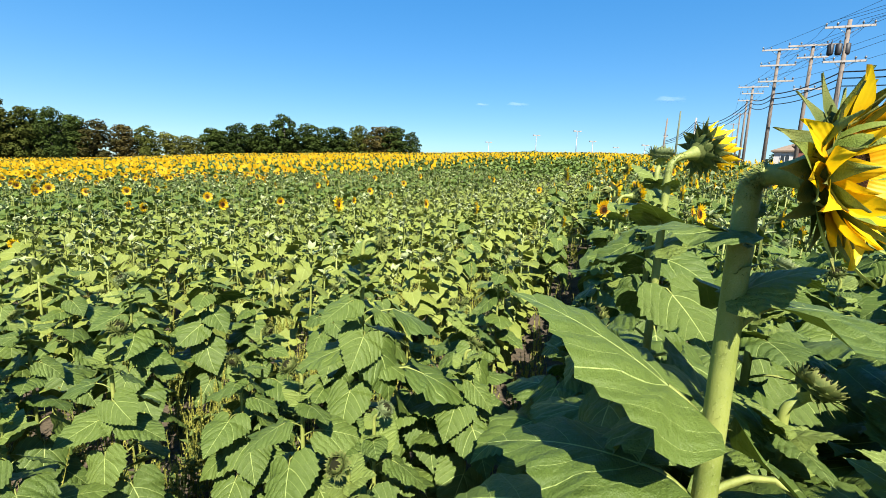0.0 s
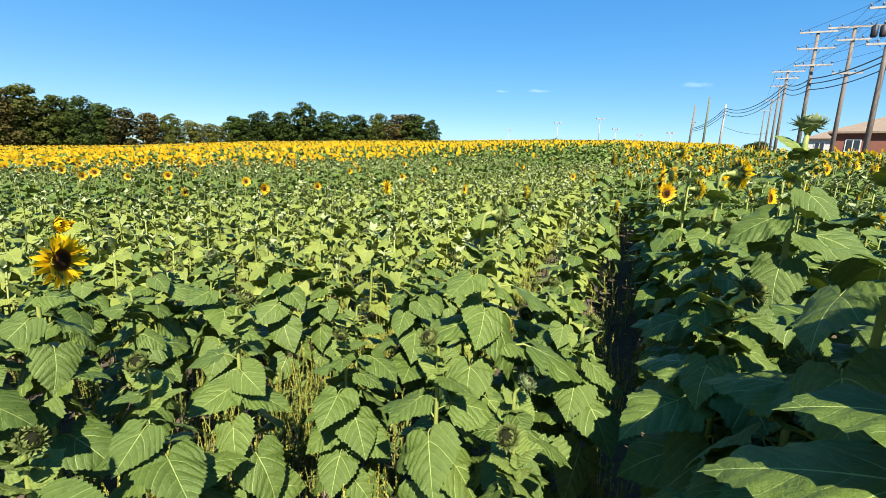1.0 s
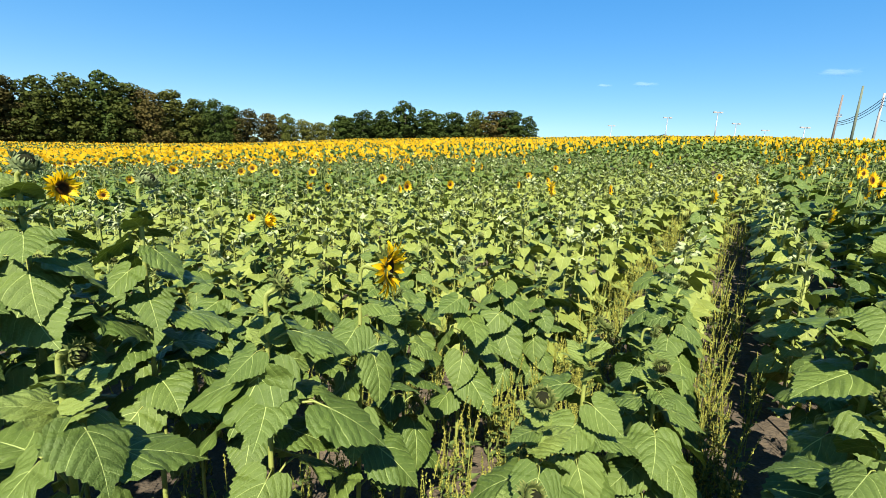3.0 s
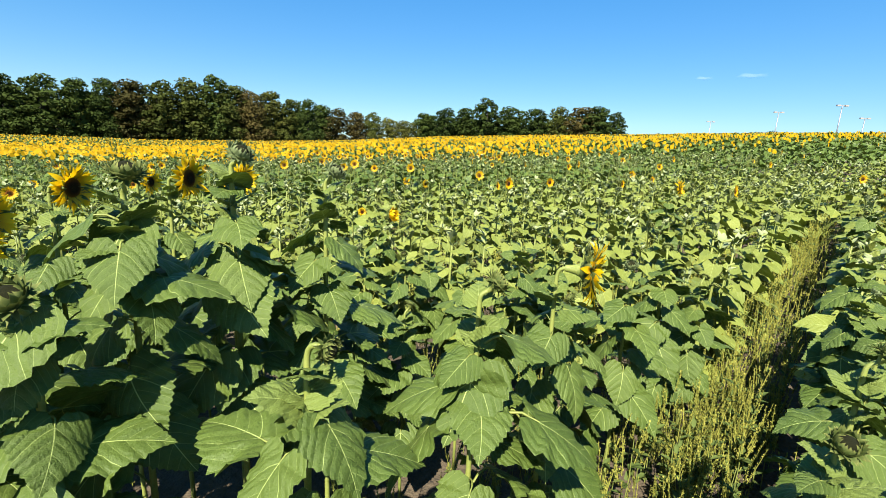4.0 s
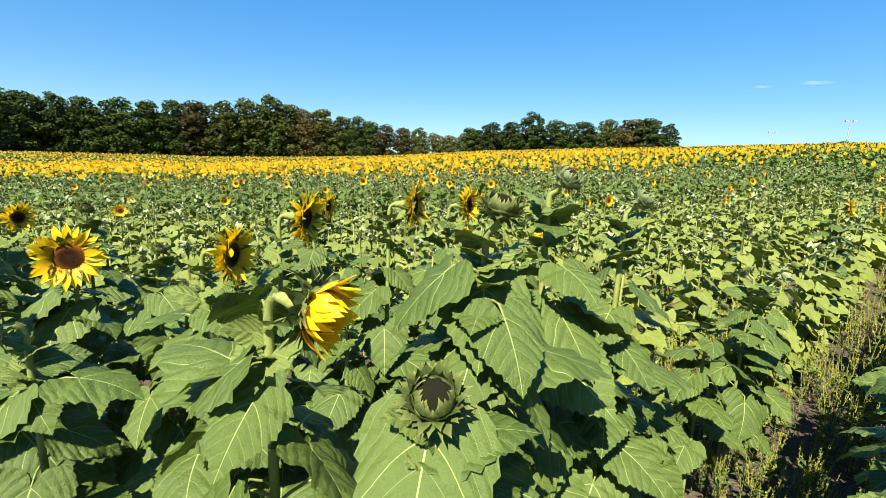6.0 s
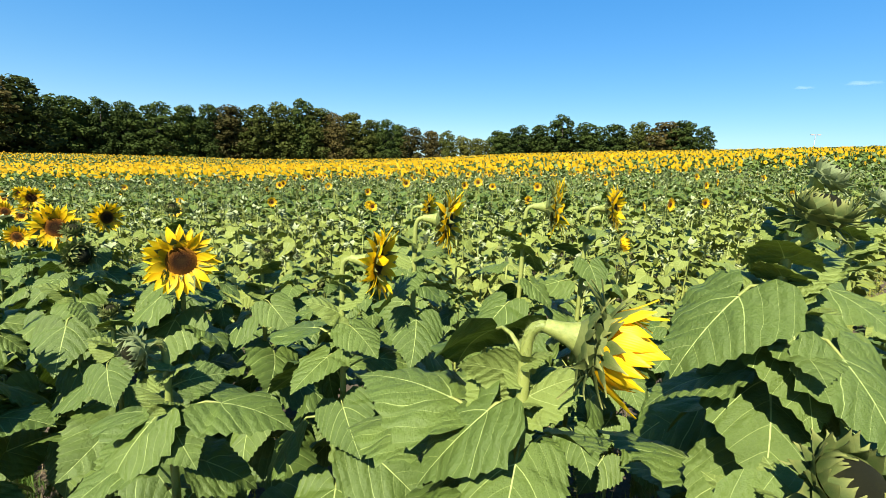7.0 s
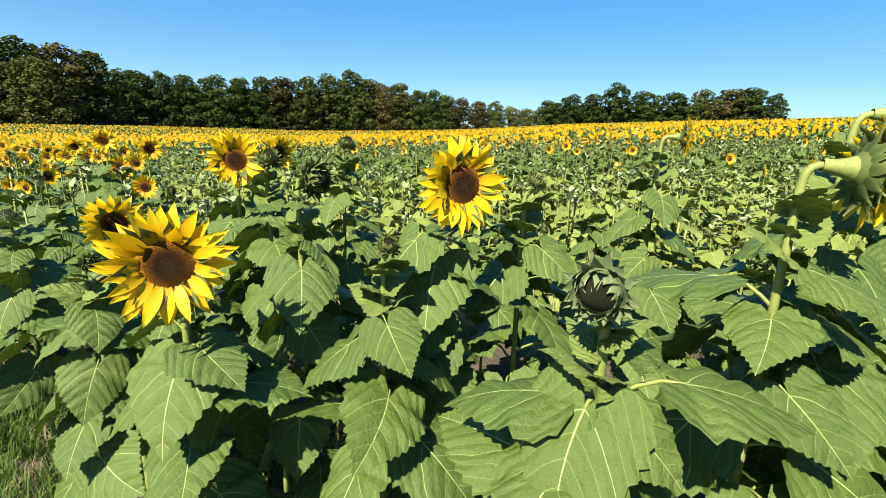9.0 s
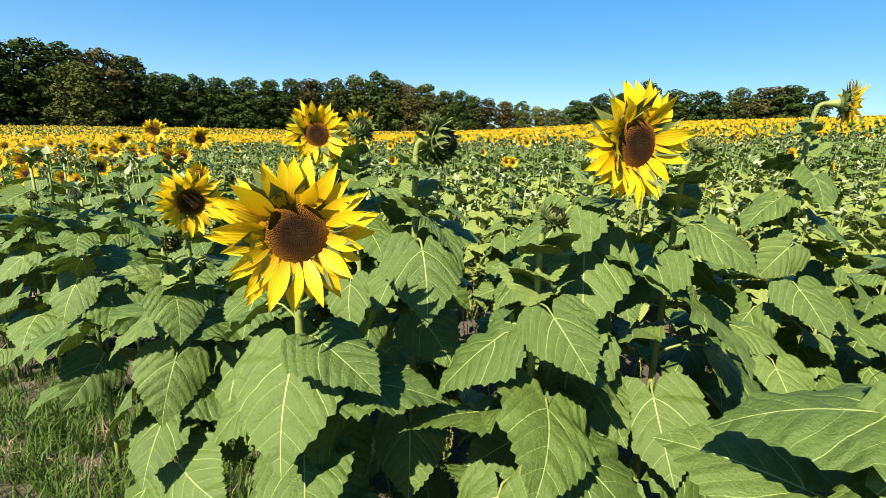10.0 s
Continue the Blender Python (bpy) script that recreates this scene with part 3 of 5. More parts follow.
# ---- trees along the far edge of the field ----
def tree_meshes(seed, height, spread, low, limbs=34, big=0.42):
    """A trunk with limbs, and a crown of leaf sprays gathered in boughs of uneven size."""
    rng = random.Random(seed)
    wood = Geo()
    tube(wood, [(0, 0, -1), (0.1, 0, height * 0.25), (rng.uniform(-0.5, 0.5), rng.uniform(-0.5, 0.5), height * 0.72)], [0.42, 0.33, 0.12], 8)

    def shell(t, a):
        wide = spread * float(np.interp(t, (0, 0.3, 0.6, 0.85, 1), (0.75, 1.0, 0.94, 0.62, 0.2)))
        return wide * (1 + 0.3 * noise.noise((math.cos(a) * 1.3 + seed, math.sin(a) * 1.3, t * 3)))

    quads = []
    for i in range(limbs):
        t, a = (i + rng.random()) / limbs, 2.4 * i + rng.uniform(-0.5, 0.5)
        r = shell(t, a) * rng.uniform(0.5, 0.82)
        wide = spread * rng.uniform(0.17, 0.4)
        bough = Vector((r * math.cos(a), r * math.sin(a), height * (low + (0.97 - low) * t) - wide))
        if i % 3 == 0:
            tube(wood, [(0, 0, bough.z * 0.6), tuple(bough * 0.5 + Vector((0, 0, bough.z * 0.34))), tuple(bough)], [0.14, 0.09, 0.03], 5)
        for _ in range(int(60 + 70 * (wide / (0.3 * spread)) ** 2)):
            d = Vector((rng.gauss(0, 1), rng.gauss(0, 1), rng.gauss(0.3, 0.85))).normalized()
            lump = 1 + 0.3 * noise.noise(d * 2.6 + bough)
            p = bough + Vector((d.x, d.y, d.z * 0.8)) * wide * lump * rng.uniform(0.74, 1.06)
            n = (d + Vector((rng.gauss(0, 0.5), rng.gauss(0, 0.5), rng.gauss(0.1, 0.5)))).to_track_quat("Z", "Y").to_matrix() @ Matrix.Rotation(rng.uniform(0, 6.3), 3, "Z")
            w, h = rng.uniform(0.14, big), rng.uniform(0.14, big)
            quads += [p + n @ Vector(q) for q in ((-w, 0, 0), (-w * 0.2, -h, 0.1), (w, 0, 0), (w * 0.2, h, -0.1))]
    for _ in range(420):
        t, a = rng.uniform(0, 0.75), rng.uniform(0, 6.283)
        r = shell(t, a) * rng.uniform(0.15, 0.6)
        p, w = Vector((r * math.cos(a), r * math.sin(a), height * (0.02 + 0.9 * t))), rng.uniform(0.4, 0.75)
        n = Vector((math.cos(a), math.sin(a), rng.gauss(0, 0.5))).to_track_quat("Z", "Y").to_matrix() @ Matrix.Rotation(rng.uniform(0, 6.3), 3, "Z")
        quads += [p + n @ Vector(q) for q in ((-w, 0, 0), (-w * 0.2, -w, 0.1), (w, 0, 0), (w * 0.2, w, -0.1))]
    leaves = Geo().add(quads, [(4 * i, 4 * i + 1, 4 * i + 2, 4 * i + 3) for i in range(len(quads) // 4)])
    return wood, leaves


def foliage(name, low, high):
    """Leaves whose tone shifts from tree to tree, from bough to bough and a little from leaf to leaf."""
    n = Nodes(name)
    coord = n.add("ShaderNodeTexCoord")
    tone = n.math("ADD", n.math("MULTIPLY", n.noise(0.3, 3, coord.outputs["Object"]), 0.55), n.math("MULTIPLY", variety(n, True), 0.2))
    tone = n.math("ADD", tone, n.math("MULTIPLY", variety(n, False), 0.35))
    col = n.ramp(tone, (0.3, low), (0.8, high))
    n.set(Base_Color=col, Roughness=0.75, Specular_IOR_Level=0.1)
    n.thin(col, 0.15)
    return n.mat


HUES = {
    "green": foliage("dark green foliage", (0.017, 0.03, 0.005), (0.045, 0.067, 0.011)),
    "olive": foliage("olive foliage", (0.028, 0.038, 0.006), (0.066, 0.078, 0.013)),
    "rust": foliage("rusty autumn foliage", (0.035, 0.034, 0.008), (0.082, 0.063, 0.016)),
    "gold": foliage("yellowing foliage", (0.045, 0.052, 0.009), (0.105, 0.108, 0.021)),
}
TREE_KIND = [tree_meshes(21, 20, 5.8, 0.04), tree_meshes(22, 20, 6.6, 0.08), tree_meshes(23, 20, 5.0, 0.05), tree_meshes(24, 20, 6.0, 0.10), tree_meshes(25, 20, 6.2, 0.05, 20, 0.75)]
TREE_WOOD = [w.mesh("trunk", BARK) for w, c in TREE_KIND]
TREE_CROWN = {(i, h): c.mesh("crown", m) for i, (w, c) in enumerate(TREE_KIND) for h, m in HUES.items()}
TREE_LABEL = {"green": "tall dark green broadleaf tree at the field's edge", "olive": "olive green broadleaf tree at the field's edge",
              "rust": "broadleaf tree turning rusty brown at the field's edge", "gold": "broadleaf tree turning yellow at the field's edge"}


def tree(az, el, r, hue, kind, seed, wide=1.0):
    rng = random.Random(seed)
    x, y = -2 + r * math.sin(radians(az)), 0.4 + r * math.cos(radians(az))
    z = float(ground(x, y))
    h = 1.8 + r * math.tan(radians(el)) - z
    ob = new("tree")
    ob.matrix_basis = Matrix.Translation((x, y, z)) @ Matrix.Rotation(rng.uniform(0, 6.3), 4, "Z") @ Matrix.Diagonal((wide * rng.uniform(1.05, 1.5) * h / 20, wide * rng.uniform(1.05, 1.5) * h / 20, 1.06 * h / 20, 1))
    piece("trunk", TREE_WOOD[kind], ob)
    piece("crown", TREE_CROWN[kind, hue], ob)
    return tagged(ob, TREE_LABEL[hue], "tree", "trees behind the field")


for i, (az, el, hue, kind, wide) in enumerate((
        (-6.9, 4.0, "green", 2, 1.0), (-4.3, 4.7, "green", 1, 1.0), (-1.9, 4.8, "green", 0, 1.0), (0.6, 5.9, "green", 3, 0.9), (3.7, 5.1, "green", 1, 1.1),
        (6.7, 5.0, "green", 0, 1.1), (9.3, 5.3, "olive", 1, 1.0), (11.7, 5.3, "rust", 0, 1.0), (13.5, 5.4, "green", 2, 1.0), (15.5, 4.7, "green", 3, 0.9))):
    tree(az, el, 225, hue, kind, 100 + i, wide * 1.2)
for i, (az, el, hue, kind, wide) in enumerate((
        (-17.3, 4.0, "rust", 1, 1.2), (-14.9, 3.7, "rust", 0, 1.2), (-13.1, 3.7, "olive", 3, 1.0), (-11.1, 3.2, "gold", 1, 1.4), (-9.1, 3.0, "gold", 1, 1.4), (-18.9, 4.3, "green", 2, 1.0))):
    tree(az, el, 220, hue, kind, 120 + i, wide)
for i, (az, el, hue, kind, wide) in enumerate((
        (-20.5, 4.8, "green", 1, 1.0), (-22.5, 4.7, "olive", 0, 1.0), (-24.7, 5.4, "gold", 2, 1.0), (-26.7, 5.3, "rust", 1, 1.0), (-28.5, 5.7, "olive", 0, 1.0), (-30.2, 6.4, "green", 3, 0.8),
        (-32.5, 5.9, "olive", 1, 1.0), (-35.3, 5.5, "olive", 1, 1.1), (-37.9, 5.3, "rust", 2, 1.0), (-39.7, 5.2, "green", 0, 1.0), (-42.1, 5.0, "green", 2, 1.0), (-44.7, 5.0, "green", 1, 1.0),
        (-47.3, 4.8, "green", 0, 1.0), (-49.5, 4.8, "green", 3, 1.0), (-51.5, 4.8, "green", 2, 1.0), (-53.3, 4.8, "green", 1, 1.0))):
    tree(az, el, 185, hue, kind, 140 + i, wide)
for i, (az, el, hue, kind, wide) in enumerate((
        (-55.3, 6.2, "olive", 0, 1.0), (-57.7, 6.5, "rust", 1, 1.0), (-60.3, 6.5, "green", 3, 1.0), (-62.5, 6.7, "green", 0, 1.0), (-65.1, 6.5, "green", 1, 1.0), (-67.9, 6.7, "green", 2, 1.2), (-70.9, 6.5, "green", 1, 1.2),
        (-59.1, 5.2, "gold", 1, 1.1))):
    tree(az, el, 165 if i < 7 else 150, hue, kind, 170 + i, wide)


for i in range(26):
    f = random.Random(900 + i)
    az = -70 + i * 2.0
    tree(az + f.uniform(-0.5, 0.5), (3.7 if az > -28 else 3.8) - (0.2 if az > -22 else 0) + f.uniform(-0.5, 0.2), 205 if az < -20 else 238, f.choice(("green", "green", "olive")), 4, 950 + i, 1.3)
for i in range(11):
    f = random.Random(930 + i)
    tree(-6.2 + i * 2.0, 3.5 + f.uniform(-0.4, 0.3), 240, "green", 4, 990 + i, 1.5)
for i, (az, el, r) in enumerate(((29.4, 2.95, 260), (30.3, 3.05, 262), (31.1, 2.95, 260), (51.3, 3.1, 200), (50.4, 2.9, 205), (55.4, 3.2, 190))):
    tree(az, el, r, "green", i % 3, 1010 + i, 1.6)


# ---- the crop ----
def crop_plant(seed, height, kind, lod, leaf=0.16, short=False):
    """A plant for the joined crop. Slots: leaf, stem, petal, disc, bract, young shoot."""
    rng = random.Random(seed)
    geo = Geo()
    d, turn = aim(142, rng.uniform(-14, 14))
    size = {"flower": 0.092 if lod < 4 else 0.08, "bud": 0.04, "none": 0.03}[kind]
    neck = Vector((rng.uniform(-0.03, 0.03), rng.uniform(-0.03, 0.03), height - (0 if kind == "bud" else 0.03)))
    if lod <= 2:
        tube(geo, [(0, 0, -0.03), tuple(neck * 0.6 + Vector((0.01, 0, 0))), tuple(neck), tuple(neck + d * 0.05)][: 4 if lod == 1 else 3], [0.010, 0.008, 0.007, 0.011][: 4 if lod == 1 else 3], 5 if lod == 1 else 3, 1, cap=False)
    count = (12, 15, 10, 7, 4)[lod]
    low, high = (0, 0.12, 0.25, 0.5, 0.62)[lod], (1, 0.9, 0.92, 0.95, 1.0)[lod]
    for i in range(count):
        f = low + (high - low) * (i + 0.5) / count
        b = 137.5 * i + rng.uniform(-30, 30) + seed * 50
        south = math.cos(radians(b - SOUTH))
        style = int(np.clip(round(1.5 + 0.8 * south + rng.gauss(0, 0.7)), 0, 3))
        rise, b0, b1 = DROOPS[style]
        grow = leaf * (leaf_share(f) if lod < 3 else 1.0) * (1, 1, 1.1, 1.15, 1.6)[lod] * rng.uniform(0.8, 1.15)
        rows, cols, segs, sides = ((16, 3, 4, 5), (8, 1, 2, 3), (5, 1, 1, 3), (2, 1, 0, 3), (1, 1, 0, 3))[lod]
        one = leaf_geo(rng, rise, b0, b1, 0.55, rows, cols, sides, segs, 0.2, 0.02) if lod < 3 else flat_leaf(rng, b0, b1)
        roll = Matrix.Rotation(radians(rng.gauss(0, 14)), 4, "Y")
        geo.join(one, Matrix.Translation((0, 0, f * neck.z)) @ Matrix.Rotation(-radians(b), 4, "Z") @ roll @ Matrix.Scale(grow, 4))
    if kind != "flower" and (lod <= 2 or short):
        for k in range((0, 8, 5, 3, 0)[lod]):
            long = rng.uniform(0.05, 0.1) * (1, 1, 1.15, 1.3, 1)[lod]
            tip = blade(long, long * 0.5, -0.9, 2, rng.uniform(0.5, 1.35))
            geo.join(tip, Matrix.Translation(neck - Vector((0, 0, rng.uniform(0, 0.11)))) @ Matrix.Rotation(2.4 * k + rng.uniform(-0.4, 0.4), 4, "Z"), {0: 5 if k % 3 else 0})
    m = Matrix.Translation(neck + d * size * (0.5 if kind == "flower" else 0.9)) @ turn @ Matrix.Scale(size, 4)
    if kind == "flower":
        if lod <= 2:
            k0 = (16, 20, 14)[lod]
            for k in range(k0):
                p = blade(0.6 * rng.uniform(0.85, 1.12), 0.28 if lod == 1 else 0.38, rng.uniform(-0.7, 0.5), 2, 0.25)
                geo.join(p, m @ spin(2 * math.pi * (k + rng.uniform(-0.3, 0.3)) / k0, 0.42, 0, rng.uniform(0, 0.3)), {0: 2})
            geo.join(dome(Geo(), 0.40 if lod == 1 else 0.32, 0.1, 0.03, 1 if lod == 2 else 2, 10), m, {0: 3})
            geo.join(dome(Geo(), 0.6, 0.28, 0.0, 1, 8), m @ Matrix.Rotation(math.pi, 4, "X"), {0: 4})
        else:
            k = 9 if lod == 3 else 7
            ring = [(math.cos(6.283 * i / k) * rr, math.sin(6.283 * i / k) * rr, 0.12) for i in range(k) for rr in (rng.uniform(0.8, 1.15),)]
            geo.join(Geo().add(ring, [tuple(range(k))], 2, [(0.5, 0.25)] * k), m)
            if lod == 3 and seed % 20 < 10:
                geo.join(Geo().add([(x * 0.22, y * 0.22, 0.2) for x, y, z in ring], [tuple(range(k))], 3, [(0.6, 0.5)] * k), m)
    elif kind == "bud" and lod <= 2:
        for k in range(12 if lod == 1 else 7):
            geo.join(blade(1.1 * rng.uniform(0.8, 1.3), 0.6, 0.9, 2, 0.3), m @ spin(6.283 * k / (12 if lod == 1 else 7), 0.3, -0.1, rng.uniform(0.2, 1.3)), {0: 5 if short and seed % 20 < 10 else 4})
    return geo


def flat_leaf(rng, b0, b1):
    a, b = radians(b0), radians(b1)
    p1 = Vector((0, 0.25, 0.1))
    p2 = p1 + Vector((0, math.cos(a), math.sin(a))) * 0.5
    p3 = p2 + Vector((0, math.cos(b), math.sin(b))) * 0.5
    v = [p1, p2 + Vector((-0.45, 0, 0.06)), p2 + Vector((0.45, 0, 0.06)), p3]
    return Geo().add(v, [(0, 1, 3), (0, 3, 2)], 0, [(0.5, 0.1), (0.1, 0.4), (0.9, 0.4), (0.5, 0.9)])


PATH_A, PATH_B = np.array((-0.3, -0.16)), np.array((-3.95, 0.81))


def path_distance(x, y):
    d = PATH_B - PATH_A
    t = np.clip(((x - PATH_A[0]) * d[0] + (y - PATH_A[1]) * d[1]) / d.dot(d), 0, 1)
    return np.hypot(x - PATH_A[0] - t * d[0], y - PATH_A[1] - t * d[1])


def west_line(x):
    """South of this line the western block of tall flowering plants stands."""
    return 2.0 + 0.62 * (-4.4 - np.asarray(x, float))


def block_y(x):
    """Where the tall northern block begins."""
    return np.interp(x, (-60, -30, -6, -2, 2, 6, 20, 60), (14, 10, 8.8, 10.2, 12.6, 15, 22, 40))


NEAR = 3.0
gen = np.random.default_rng(7)
SPOTS = []
ROW = 0.72
for r0, r1, step in ((0, 9, 0.23), (9, 21, 0.19), (21, 60, 0.29), (60, 122, 0.68)):
    c, s = math.cos(radians(37.2)), math.sin(radians(37.2))
    u, v = np.meshgrid(np.arange(-int(r1 * 1.5 / ROW), int(r1 * 1.5 / ROW) + 1) * ROW + 0.173, np.arange(-int(r1 * 1.5 / step), int(r1 * 1.5 / step) + 1) * step)
    u, v = u.ravel() + gen.normal(0, 0.05 if r1 < 10 else 0.15 if r1 < 25 else 0.22, u.size), v.ravel() + gen.uniform(-0.4, 0.4, u.size) * step
    x, y = u * c + v * s - 2, -u * s + v * c
    r = np.hypot(x + 2, y - 0.3)
    east = np.degrees(np.arctan2(x + 0.6, y + 0.6))
    west = np.degrees(np.arctan2(x + 3.8, y - 0.2))
    ok = (r >= r0) & (r < r1) & (y > edge_y(x) + 0.12) & (west > -80) & (east < 70)
    ok &= ~((x > 30) & (y < 0.9 * x))
    SPOTS.append(np.column_stack((x, y))[ok])


def zones(p):
    """0 the short crop, 1 the tall blocks, and the chance of an open flower."""
    x, y = p[:, 0], p[:, 1]
    tall = np.zeros(len(p), int)
    chance = np.clip((y - 5.0) * 0.006, 0.002, 0.03)
    north = y > block_y(x)
    tall[north] = 1
    chance[north] = np.clip(0.035 + ((y - block_y(x))[north] - 5.0) * 0.05, 0.035, 0.46)
    east = x > gap_x(y)
    tall[east] = 1
    chance[east] = np.maximum(chance[east], np.clip(0.22 + 0.012 * y[east], 0, 0.55))
    west = (y < west_line(x)) & (x < -4.2)
    tall[west] = 1
    chance[west] = 0.55
    strip = (y < edge_y(x) + 1.0) & (x < -2.0)
    tall[strip] = 1
    return tall, chance


KINDS = ("flower", "bud", "none")
for tall_zone, mat, name, label in ((0, LEAF_SHORT, "short_sunflower_crop", "knee-to-chest-high light green sunflower plants still in bud"),
                                    (1, LEAF_TALL, "tall_sunflower_crop", "tall dark green sunflower crop with yellow flowers open")):
    all_geo = Geo()
    for lod, spots in enumerate(SPOTS, 1):
        tall, chance = zones(spots)
        roll = gen.random(len(spots))
        keep = (tall == tall_zone) & ((path_distance(spots[:, 0], spots[:, 1]) > NEAR) if lod == 1 else True)
        for ki, kind in enumerate(KINDS):
            pick = keep & ((roll < chance) if ki == 0 else ((roll >= chance) & (roll < chance + 0.55 * (1 - chance))) if ki == 1 else (roll >= chance + 0.55 * (1 - chance)))
            idx = np.nonzero(pick)[0]
            for variant in range(4):
                sub = spots[idx[variant::4]]
                if not len(sub):
                    continue
                t = crop_plant(10 * variant + ki, 1.24 if tall_zone else 0.98, kind, lod, 0.19 if tall_zone else 0.16, not tall_zone)
                if kind == "flower" and not tall_zone:
                    t = crop_plant(10 * variant + ki, 1.05, kind, lod, 0.165)
                a = gen.normal(0, 0.38, len(sub)) if kind == "flower" else gen.uniform(0, 6.28, len(sub))
                size = gen.normal(1.0, 0.075, len(sub)).clip(0.82, 1.2)
                rot = np.zeros((len(sub), 3, 3))
                rot[:, 0, 0], rot[:, 0, 1], rot[:, 1, 0], rot[:, 1, 1], rot[:, 2, 2] = np.cos(a), -np.sin(a), np.sin(a), np.cos(a), 1
                rot *= size[:, None, None]
                all_geo.join(t.spread(rot, np.column_stack((sub, ground(sub[:, 0], sub[:, 1])))))
    tagged(piece(name, all_geo.mesh(name, mat, STEM, PETAL_CROP, DISC, BRACT, BUD_TIP)), label, "crop", kind="stuff")


